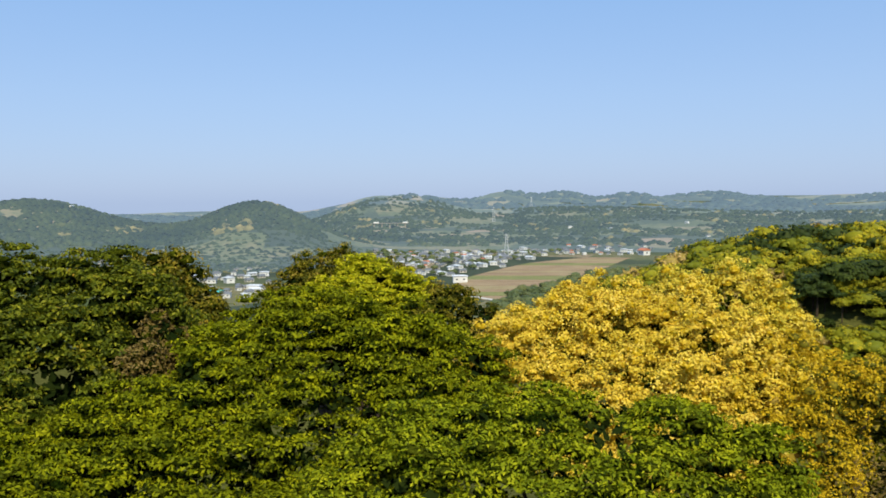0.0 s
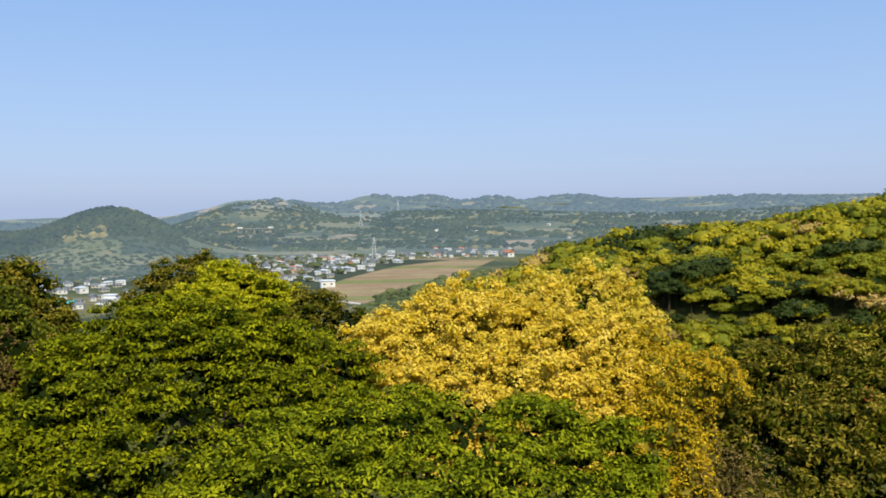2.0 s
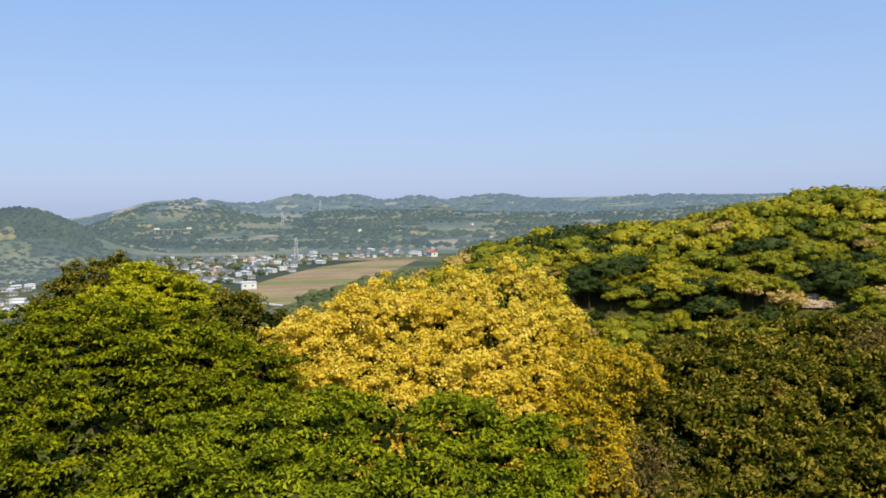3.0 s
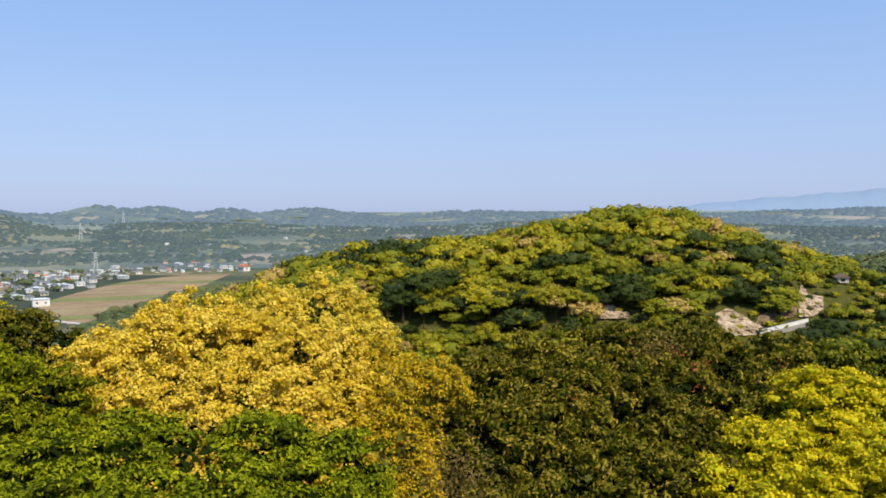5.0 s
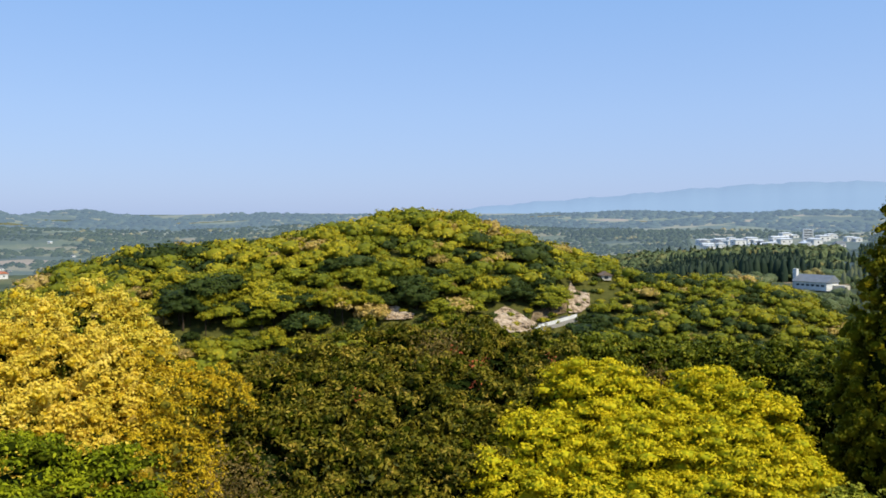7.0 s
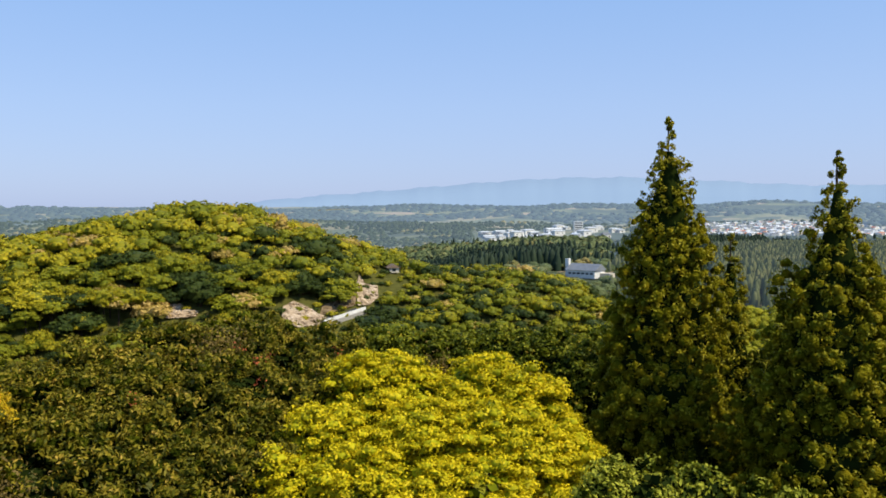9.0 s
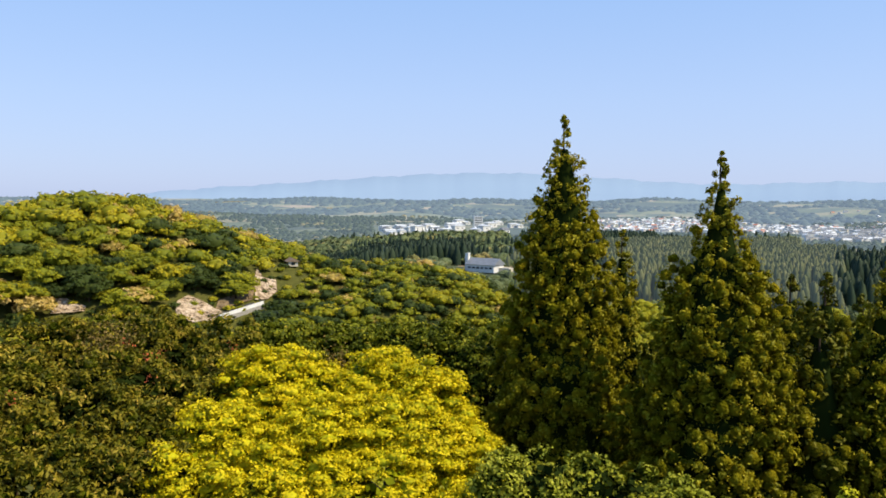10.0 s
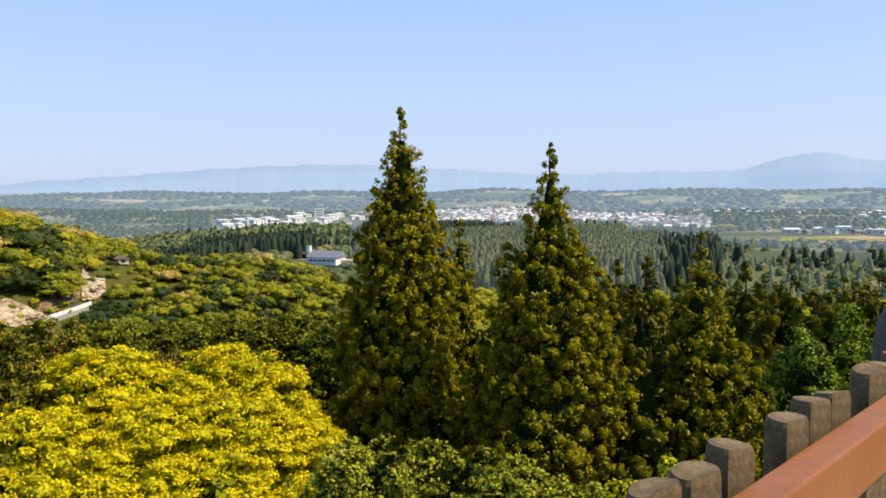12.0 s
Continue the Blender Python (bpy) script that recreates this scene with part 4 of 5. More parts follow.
def species(u, x, y):
    u = u + 0.2 * float(waves(np.array(x), np.array(y), 55, 31))
    return "gold" if u < 0.035 else "lime" if u < 0.4 else "deep" if u > 0.78 else "green"


def hill_trees():
    group = "trees of the wooded hill"
    label = {"gold": "forest tree in pale golden blossom on the hillside", "lime": "yellow-green forest tree with a rounded crown",
             "deep": "dark evergreen forest tree with a rounded crown", "green": "olive-green forest tree with a rounded crown"}
    made = {}
    rest, near = {k: [] for k in label}, {k: [] for k in label}
    count = 0
    tv, tf = tube([(0, 0, -12), (0.1, 0, 1), (0, 0.1, 5)], [0.34, 0.26, 0.12], 6)
    for az, d, x, y, z, u, w, q in scattered(5, 52, 264, 436, 6.0, 5) + scattered(52, 68, 264, 436, 4.9, 6):
        if az < 12 and d < 330 or az > 53 and d > 405 or d > 426:
            continue
        if cleared(az, d, z):
            rest["deep" if u < 0.3 else "lime" if u > 0.8 else "green"].append((x, y, z - 0.3, (0.16 if 48.6 < az < 51 else 0.24) + 0.2 * w, 6.28 * q))
            continue
        # along the foot of the hill the crowns stand high on bare trunks
        e = elevation(z, d)
        open_edge = float(waves(np.array(x), np.array(y), 26, 47)) > -0.25
        small = 1.0
        if 21.8 < az < 36:
            if -8.7 < e < -7.7:
                small = 0.62 + 0.2 * q
            elif open_edge and e < -5.8:
                z += (2.5 + 4.0 * q) if -7.7 <= e < -6.5 else 1.5 if -6.5 <= e else 0.0
        # the darkest trees are put here to paint the shade of the hollows
        shade_hollow = (36.6 < az < 40 and -6.3 < e < -4.6) or (45.3 < az < 48.0 and -6.3 < e < -4.9)
        s = (0.56 + 0.34 * w + 0.4 * w ** 4) * (0.72 if az > 52 else 1.0) * small
        top = d > 380 and 30 < az < 45
        kind = species(0.6 * u if top else u + 0.12 * (az > 52 and u > 0.15), x, y)
        kind = "deep" if shade_hollow else kind
        if 302 < d < 372 and 15 < az < 52 and count < 298:
            count += 1
            key = (kind, count % 4)
            if key not in made:
                tree = empty("forest_tree", (0, 0, 0))
                link_mesh("trunk", tv, tf, BARK, tree)
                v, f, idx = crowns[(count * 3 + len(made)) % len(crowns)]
                fast_mesh("crown", v * np.array([6.3, 6.3, 6.8]) + np.array([0, 0, 0.6]), f, [WOOD[kind], WOOD_SHADE[kind]], tree, idx)
                tagged(tree, label[kind], "tree", group)
                made[key] = tree
                tree.matrix_basis = pose(x, y, z, 0, 0, 360 * q) @ Matrix.Diagonal((s, s, s, 1))
            else:
                copy_thing(made[key], pose(x, y, z, 0, 0, 360 * q)).scale = (s * (1.0 + 0.5 * u), s * (1.35 - 0.3 * q), s * (0.8 + 0.3 * q))
        else:
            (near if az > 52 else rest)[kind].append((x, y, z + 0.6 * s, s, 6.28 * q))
    for kind, places in near.items():
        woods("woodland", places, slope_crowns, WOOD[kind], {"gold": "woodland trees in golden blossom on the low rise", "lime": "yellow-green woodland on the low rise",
              "deep": "dark evergreen woodland on the low rise", "green": "olive-green woodland on the low rise"}[kind], 6.9, 6.2, inner=WOOD_SHADE[kind])
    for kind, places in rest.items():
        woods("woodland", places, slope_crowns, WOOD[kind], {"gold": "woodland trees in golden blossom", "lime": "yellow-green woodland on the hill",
              "deep": "dark evergreen woodland on the hill", "green": "olive-green woodland on the hill"}[kind], 6.9, 6.2, inner=WOOD_SHADE[kind])


def in_town(az, d):
    return ((57 < az < 67.5 and 1130 < d < 1750) or (70.5 < az < 87 and 1400 < d < 2250) or (84.5 < az < 90 and 1080 < d < 1750)
            or (-8 < az < 15 and d < 1290) or (92.5 < az < 102 and 880 < d < 1120))


def plantation(az, d):
    """Even-aged woods in rows that fill the hollow beyond the conifers."""
    return 72.5 < az < 87.0 and 455 < d < 980 - 14 * max(0, 80 - az)


def far_woods():
    mid, back, gold, cedar, pole, dark, last = [], [], [], [], [], [], []
    for az, d, x, y, z, u, w, q in scattered(-30, 104, 440, 1180, 12.0, 11):
        s = 0.75 + 0.5 * w
        if az < 20:
            if az < 0 and d > 860 and w < 0.9 and az < -5:
                dark.append((x, y, z - 1, 0.5 + 0.25 * u, 6.28 * q))
            elif (14 > az > max(3.2, 3 + (d - 560) * 0.028) and d < 850) or (az < -17.5 and w < 0.6) or (790 < d and -5 < az < 14 and w < 0.16 and az < 0.5 + (d - 790) * 0.02):
                mid.append((x, y, z, s, 6.28 * q))
        elif az < 47 or in_town(az, d) or plantation(az, d):
            continue
        elif 49.5 < az < 63.5 and 575 < d < 700:
            cedar += [(x + a, y + b, z - 1, 14.5 + 2.5 * c, 6.28 * c) for a, b, c in ((0, 0, w), (-6 * w, 6 * u - 3, q), (5 * u, 5 * q - 5, u), (7 * q - 3, -6 * w, 1 - w), (-4 * u, -5 * q, 1 - u))]
        elif 87.0 <= az < 90.5 and 470 < d < 700:
            cedar += [(x, y, z - 1, 13 + 3 * w, 6.28 * q), (x - 5 * w, y + 5 * u, z - 1, 13 + 3 * q, 6.28 * u)]
        elif not (62.0 < az < 67.0 and 490 < d < 568):
            plot = float(waves(np.array(x), np.array(y), 260, 17))
            if az > 84 and d > 560 and plot > -0.05 or az < 70 and d > 720 and plot > 0.5:
                continue
            if plot > 0.35 and d > 540 or 67 < az < 73 and d > 560:
                cedar.append((x, y, z - 1, 10 + 3 * w, 6.28 * q))
                mid.append((x + 6 * q, y + 6 * u - 3, z, 0.9 * s, 6.28 * w))
            else:
                far_side = az > 66 and d > 700 or az > 77 and d > 540
                if az > 66 and d < 700:
                    if az > 92.5 and d > 530 and w > 0.2:
                        continue
                    pole.append((x, y, z - 1, 8 + 3 * w, 6.28 * q))
                    back += [(x - 5 * q, y + 5 * u, z, 0.55 * s, 6.28 * w), (x + 4, y + 6 * w, z, 0.45 * s, 6.28 * u)]
                else:
                    (dark if far_side else gold if u < 0.08 else back if d > 640 else mid).append((x, y, z, 0.7 * s if far_side else s, 6.28 * q))
    for az, d, x, y, z, u, w, q in scattered(72.5, 87.0, 455, 980, 5.0, 37):
        if plantation(az, d) and not (84.5 < az and d > 800):
            pole.append((x, y, z - 1, 10 + 3 * w, 6.28 * q))
    slope = []
    for az, d, x, y, z, u, w, q in scattered(52, 108, 100, 268, 11, 19) + scattered(67.5, 106, 268, 440, 10, 23):
        slope.append((x, y, z, 0.8 + 0.5 * w, 6.28 * q))
    woods("woodland", slope, light_crowns, WOOD["green"], "olive-green woodland on the slope beyond the conifers", 6.6, 6.5)
    woods("far_woods", mid, mid_crowns, WOOD["mid"], "dark green woods round the valley and plateau", 7.0, 6.0)
    woods("far_woods", back, far_crowns, WOOD["mid"], "green woods at the far edge of the plateau", 6.5, 6.0)
    woods("far_woods", gold, mid_crowns, WOOD["mid_gold"], "patches of golden-leaved woodland on the plateau", 5.4, 7)
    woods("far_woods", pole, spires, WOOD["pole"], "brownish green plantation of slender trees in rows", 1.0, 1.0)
    woods("cedar_plantation", cedar, spires, WOOD["cedar"], "dark cedar plantation in close rows", 1.0, 1.0)
    gold = []
    for az, d, x, y, z, u, w, q in scattered(-30, 104, 1190, 2300, 18, 12) + scattered(-30, -3, 1180, 1600, 11, 14):
        plot = float(waves(np.array(x), np.array(y), 240, 21) + 0.6 * waves(np.array(x), np.array(y), 90, 23))
        if plot > (1.4 if az < -5 else 0.5) or in_town(az, d):
            continue
        warm = u < 0.5 and float(waves(np.array(x), np.array(y), 130, 61)) > 0.85
        (gold if warm else dark).append((x, y, z - 0.6, 0.7 + 0.45 * w, 6.28 * q))
    for az, d, x, y, z, u, w, q in scattered(-30, 104, 2300, 3600, 40, 13):
        if float(waves(np.array(x), np.array(y), 420, 21)) < 0.3:
            last.append((x, y, z - 1.5, 1.4 + 0.8 * w, 6.28 * q))
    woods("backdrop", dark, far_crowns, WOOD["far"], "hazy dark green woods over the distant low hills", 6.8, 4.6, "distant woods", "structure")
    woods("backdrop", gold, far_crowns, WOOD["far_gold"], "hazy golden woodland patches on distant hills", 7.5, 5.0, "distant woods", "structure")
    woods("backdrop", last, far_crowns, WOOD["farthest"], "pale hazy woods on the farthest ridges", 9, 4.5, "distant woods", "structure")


hill_trees()
far_woods()

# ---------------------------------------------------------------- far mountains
# the range's haze is put into its material as a pale blue glow
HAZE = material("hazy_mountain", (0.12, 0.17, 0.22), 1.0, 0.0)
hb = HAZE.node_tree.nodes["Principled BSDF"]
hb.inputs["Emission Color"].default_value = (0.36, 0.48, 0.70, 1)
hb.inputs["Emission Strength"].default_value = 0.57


def mountains():
    az = np.arange(36, 112, 0.35)
    el = 0.45 + 1.5 * np.exp(-0.5 * ((az - 65) / 11) ** 2) + 0.75 * np.exp(-0.5 * ((az - 88) / 5) ** 2) + 1.35 * np.exp(-0.5 * ((az - 95.6) / 2.4) ** 2) + 1.2 * np.exp(-0.5 * ((az - 102) / 4) ** 2)
    el = el * step(34, 48, az) + 0.04 * np.sin(az * 1.9) + 0.025 * np.sin(az * 5.1) + 0.015 * np.sin(az * 11.3)
    v, q = [], []
    for d, s in ((4350, 0.0), (4600, 0.55), (4800, 1.0), (4900, 0.3)):
        z = (H + 4800 * np.tan(np.radians(el))) * s + 20
        v.append(np.stack([d * np.sin(np.radians(az)), d * np.cos(np.radians(az)), z], -1))
    n = len(az)
    for r in range(3):
        for k in range(n - 1):
            q.append((r * n + k, r * n + k + 1, (r + 1) * n + k + 1, (r + 1) * n + k))
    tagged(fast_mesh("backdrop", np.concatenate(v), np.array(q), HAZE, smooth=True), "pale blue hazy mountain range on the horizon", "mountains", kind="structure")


mountains()

# ---------------------------------------------------------------- valley: fields, village, pylons
FALLOW = mottled("fallow_field", [(0.3, (0.22, 0.15, 0.085)), (0.5, (0.30, 0.21, 0.12)), (0.7, (0.36, 0.28, 0.15))], 0.03, 0.95, 0.2, 9.0)
STUBBLE = mottled("stubble_field", [(0.3, (0.26, 0.2, 0.10)), (0.7, (0.38, 0.31, 0.16))], 0.03, 0.95, 0.2, 9.0)
MEADOW = mottled("meadow_field", [(0.3, (0.13, 0.15, 0.045)), (0.7, (0.26, 0.25, 0.09))], 0.03, 0.95, 0.2, 9.0)
TRACK = mottled("track_gravel", [(0.3, (0.45, 0.42, 0.38)), (0.7, (0.6, 0.57, 0.52))], 0.1, 0.95)
WHITE_WALL = mottled("white_wall", [(0.3, (0.55, 0.54, 0.52)), (0.7, (0.78, 0.77, 0.75))], 0.3, 0.8)
CREAM_WALL = mottled("cream_wall", [(0.3, (0.5, 0.45, 0.37)), (0.7, (0.62, 0.57, 0.48))], 0.3, 0.8)
GREY_ROOF = mottled("grey_tile_roof", [(0.3, (0.12, 0.13, 0.14)), (0.7, (0.22, 0.23, 0.25))], 0.4, 0.6)
PALE_ROOF = mottled("pale_metal_roof", [(0.3, (0.55, 0.57, 0.6)), (0.7, (0.74, 0.76, 0.78))], 0.3, 0.45)
RED_ROOF = mottled("red_roof", [(0.3, (0.42, 0.14, 0.08)), (0.7, (0.55, 0.22, 0.12))], 0.4, 0.7)
TEAL_ROOF = mottled("teal_roof", [(0.3, (0.06, 0.34, 0.32)), (0.7, (0.12, 0.46, 0.42))], 0.4, 0.6)
DARK_GLASS = material("window_glass", (0.03, 0.04, 0.05), 0.1, 0.5)
STEEL = mottled("galvanised_steel", [(0.3, (0.5, 0.51, 0.53)), (0.7, (0.68, 0.69, 0.71))], 0.5, 0.5)


def field_strip(i, d0, d1, mat, label):
    """A plot across the valley floor, bordered by its bunds."""
    left = lambda d: np.interp(d, [600, 740, 975, 1075], [2.6, 0.7, 6.0, 10.2])
    right = lambda d: np.interp(d, [600, 690, 860, 1080], [3.4, 8.4, 10.5, 12.6])
    pts = [bearing(left(d0), d0), bearing(right(d0), d0), bearing(right(d1), d1), bearing(left(d1), d1)]
    bm = bmesh.new()
    lo = [bm.verts.new((p.x, p.y, -0.2)) for p in pts]
    hi = [bm.verts.new((p.x, p.y, 0.35 + 0.03 * (i % 3))) for p in pts]
    bm.faces.new(hi)
    for a in range(4):
        bm.faces.new((lo[a], lo[(a + 1) % 4], hi[(a + 1) % 4], hi[a]))
    bmesh.ops.recalc_face_normals(bm, faces=bm.faces)
    me = bpy.data.meshes.new("field_plot")
    bm.to_mesh(me)
    bm.free()
    me.materials.append(mat)
    tagged(new("field_plot", me), label, "field", "valley fields", "structure")


edges = [602, 628, 655, 676, 704, 742, 760, 800, 838, 850, 892, 930, 965, 1005, 1030, 1062]
for i, (a, b) in enumerate(zip(edges, edges[1:])):
    mat, label = [(FALLOW, "brown fallow field plot on the valley floor"), (STUBBLE, "tan stubble field plot on the valley floor"),
                  (FALLOW, "brown fallow field plot on the valley floor"), (MEADOW, "dull green meadow strip between brown fields")][(i * 3 + i // 5) % 4]
    field_strip(i, a + 0.6, b - 0.6, mat, label)


def strip_road(name, line, wide, mat, label, lift=0.5):
    v, f = [], []
    for i, (az, d) in enumerate(line):
        p = bearing(az, d)
        a, b = bearing(*line[max(i - 1, 0)]), bearing(*line[min(i + 1, len(line) - 1)])
        s = (b - a).normalized().cross(Vector((0, 0, 1))) * wide / 2
        for q in (p - s, p + s):
            v.append((q.x, q.y, float(ground_z(q.x, q.y)) + lift))
    for i in range(len(line) - 1):
        f.append((2 * i, 2 * i + 1, 2 * i + 3, 2 * i + 2))
    ob = link_mesh(name, v, f, mat)
    so = ob.modifiers.new("solid", "SOLIDIFY")
    so.thickness = 0.3
    return tagged(ob, label, "road", kind="structure")


strip_road("road", [(1.2, 640), (2.2, 618), (3.4, 600), (4.6, 588)], 5, TRACK, "pale farm track beside the fields")


def house_kit(w, l, h, roof_h, wall, roof, hip=False):
    """A small house: walls, overhanging gabled roof, dark windows."""
    t = empty("house", (0, 0, 0))
    part("wall", block((w, l, h), (0, 0, h / 2), 0.05), wall, t)
    bm = bmesh.new()
    o, k = 0.7, (l * 0.25 if hip else 0.0)
    lo = [bm.verts.new(p) for p in ((-w / 2 - o, -l / 2 - o, h), (w / 2 + o, -l / 2 - o, h), (w / 2 + o, l / 2 + o, h), (-w / 2 - o, l / 2 + o, h))]
    r0, r1 = bm.verts.new((0, -l / 2 - o + k, h + roof_h)), bm.verts.new((0, l / 2 + o - k, h + roof_h))
    for q in ((lo[0], r0, r1, lo[3]), (lo[1], lo[2], r1, r0), (lo[0], lo[1], r0), (lo[2], lo[3], r1), (lo[3], lo[2], lo[1], lo[0])):
        bm.faces.new(q)
    bmesh.ops.recalc_face_normals(bm, faces=bm.faces)
    part("roof", bm, roof, t)
    for s in (-1, 1):
        for y in (-l * 0.25, l * 0.25):
            part("window", block((0.12, 1.7, 1.2), (s * w / 2, y, h * 0.55)), DARK_GLASS, t)
        part("window", block((1.6, 0.12, 1.2), (0, s * l / 2, h * 0.55)), DARK_GLASS, t)
    return t


KITS = [(house_kit(7, 10, 4.8, 2.4, WHITE_WALL, GREY_ROOF, True), "white two-storey house with a grey tiled roof", 6), (house_kit(7, 9, 3.2, 2.2, CREAM_WALL, GREY_ROOF), "cream farmhouse with a grey tiled roof", 8),
        (house_kit(8, 14, 4.2, 1.4, WHITE_WALL, PALE_ROOF), "long white shed with a pale metal roof", 2), (house_kit(7, 9, 4.6, 2.0, WHITE_WALL, RED_ROOF), "white house with a red-brown roof", 1),
        (house_kit(9, 13, 6.4, 1.0, WHITE_WALL, PALE_ROOF, True), "white two-storey building with a pale flat roof", 1)]
bag = [k for k, (t, l, n) in enumerate(KITS) for _ in range(n)]
used = set()


def place_house(k, az, d, turn, group, scale=1.0, lift=0.0):
    t, label, _ = KITS[k]
    x, y, z = spot(az, d)
    if k not in used:
        used.add(k)
        t.matrix_basis = pose(x, y, z - 0.2 + lift, 0, 0, turn)
        t.scale = (scale,) * 3
        return tagged(t, label, "house", group)
    ob = copy_thing(t, pose(x, y, z - 0.2 + lift, 0, 0, turn))
    ob.scale = (scale,) * 3
    return tagged(ob, label, "house", group)


hr = random.Random(5)
for az0, az1, d0, d1, n, group in ((-4.6, 4.2, 905, 1180, 140, "village houses"), (4.2, 7, 1020, 1230, 28, "village houses"), (7, 13.8, 1110, 1290, 40, "village houses"),
                                   (-17.3, -11.0, 640, 900, 44, "hamlet houses below the round hill"), (-2.6, 3.8, 790, 905, 16, "village houses")):
    spots = []
    tries = 0
    while len(spots) < n and tries < 4000:
        tries += 1
        az, d = hr.uniform(az0, az1), hr.uniform(d0, d1)
        if d0 == 790 and az > 0.4 + (d - 790) * 0.02:
            continue
        p = bearing(az, d)
        if all((p - q).length > 9 for q in spots):
            spots.append(p)
            place_house(hr.choice(bag), az, d, hr.choice((10, 100, 40, 130)) + hr.uniform(-12, 12), group, hr.uniform(0.5, 0.8))
place_house(4, 1.1, 735, 95, "village houses", 0.95)
place_house(4, -12.6, 690, 80, "hamlet houses below the round hill", 0.8)
place_house(3, 13.3, 1120, 20, "village houses", 1.4)
for az, d in ((-19.5, 1500), (-22, 1480), (8.5, 1700), (11.2, 1650), (17.3, 1500), (-7.5, 1500), (16, 1800), (-14.8, 1320), (-23.6, 1450)):
    place_house(hr.choice((0, 2, 4)), az, d, hr.uniform(0, 180), "scattered hill farms", 0.6, 1.0)
teal = house_kit(9, 15, 4.0, 2.2, CREAM_WALL, TEAL_ROOF)
teal.matrix_basis = pose(*spot(-15.3, 655), 0, 0, 85)
tagged(teal, "cream hall with a teal green roof", "house", "hamlet houses below the round hill")


def pylon(az, d, tall):
    """A lattice transmission tower."""
    x, y, z = spot(az, d)
    t = empty("pylon", (x, y, z))
    w0, w1 = tall * 0.1, tall * 0.02
    for sx in (-1, 1):
        for sy in (-1, 1):
            v, f = tube([(sx * w0, sy * w0, 0), (sx * w1, sy * w1, tall)], [0.3, 0.2], 5)
            link_mesh("leg", v, f, STEEL, t)
    for k in range(7):
        a, b = k / 7, (k + 1) / 7
        wa, wb = w0 + (w1 - w0) * a, w0 + (w1 - w0) * b
        for sx, sy, tx, ty in ((-1, -1, 1, -1), (1, -1, 1, 1), (1, 1, -1, 1), (-1, 1, -1, -1)):
            v, f = tube([(sx * wa, sy * wa, a * tall), (tx * wb, ty * wb, b * tall)], [0.15, 0.15], 4)
            link_mesh("brace", v, f, STEEL, t)
    for h in (0.74, 0.84, 0.94):
        v, f = tube([(-tall * 0.13, 0, tall * h), (0, 0, tall * (h + 0.02)), (tall * 0.13, 0, tall * h)], [0.12, 0.3, 0.12], 4)
        link_mesh("crossarm", v, f, STEEL, t)
    tagged(t, "grey lattice steel power pylon", "pylon", "power line")


pylon(4.25, 1060, 30)
pylon(3.4, 1900, 34)
pylon(5.9, 2350, 34)


def viaduct():
    a, b = bearing(-4.9, 1690), bearing(-2.3, 1690)
    mid = (a + b) / 2
    z = H + 1690 * math.tan(radians(-1.42))
    t = empty("viaduct", (mid.x, mid.y, z))
    turn = math.atan2(b.y - a.y, b.x - a.x)
    part("bridge_deck", block(((b - a).length, 9, 1.0), (0, 0, 0), 0.2, turn), CONCRETE, t)
    for k in range(-2, 3):
        p = (b - a) * (k / 5)
        g = float(ground_z(mid.x + p.x, mid.y + p.y))
        part("pier", block((2.5, 5, z - g + 2), (p.x, p.y, -(z - g + 2) / 2), 0.2, turn), CONCRETE, t)
    for k in (-0.35, 0.4):
        p = (b - a) * k
        part("parapet_block", block((10, 6, 4), (p.x, p.y, 0.8), 0.3, turn), WHITE_WALL, t)
    tagged(t, "white concrete viaduct crossing a wooded gap", "bridge")


CONCRETE = mottled("deck_concrete", [(0.3, (0.24, 0.23, 0.21)), (0.7, (0.38, 0.36, 0.33))], 1.5, 0.9, 0.3)
viaduct()

# ---------------------------------------------------------------- plateau: hall, town, roofs
def factory_hall():
    """White hall with a grey roof and a slim tower at its end."""
    x, y, z = spot(64.55, 525)
    t = empty("hall", (x, y, z))
    t.rotation_euler = (0, 0, radians(-97))
    t.scale = (0.9, 0.9, 0.88)
    part("wall", block((22, 13, 5.4), (0, 0, 2.7), 0.1), WHITE_WALL, t)
    bm = bmesh.new()
    w, l, h, r = 12, 7.4, 5.4, 4.4
    vs = [bm.verts.new(p) for p in ((-w, -l, h), (w, -l, h), (w, l, h), (-w, l, h), (-w, 0, h + r), (w, 0, h + r))]
    for q in ((0, 1, 5, 4), (2, 3, 4, 5), (0, 4, 3), (1, 2, 5), (3, 2, 1, 0)):
        bm.faces.new([vs[i] for i in q])
    bmesh.ops.recalc_face_normals(bm, faces=bm.faces)
    part("roof", bm, mottled("hall_roof", [(0.3, (0.14, 0.155, 0.18)), (0.7, (0.22, 0.24, 0.27))], 0.3, 0.5), t)
    for k in range(6):
        part("window", block((2.2, 0.15, 1.2), (-8.5 + 3.4 * k, -6.5, 3.2)), DARK_GLASS, t)
        part("window", block((2.0, 0.15, 1.8), (-8.5 + 3.4 * k, 6.5, 3.4)), DARK_GLASS, t)
    part("tower", block((2.6, 2.6, 13), (-13, -2, 6.5), 0.1), WHITE_WALL, t)
    part("annexe", block((8, 6, 3.5), (15, 3, 1.75), 0.1), CREAM_WALL, t)
    tagged(t, "white hall with a grey gabled roof and slim tower", "building")


factory_hall()
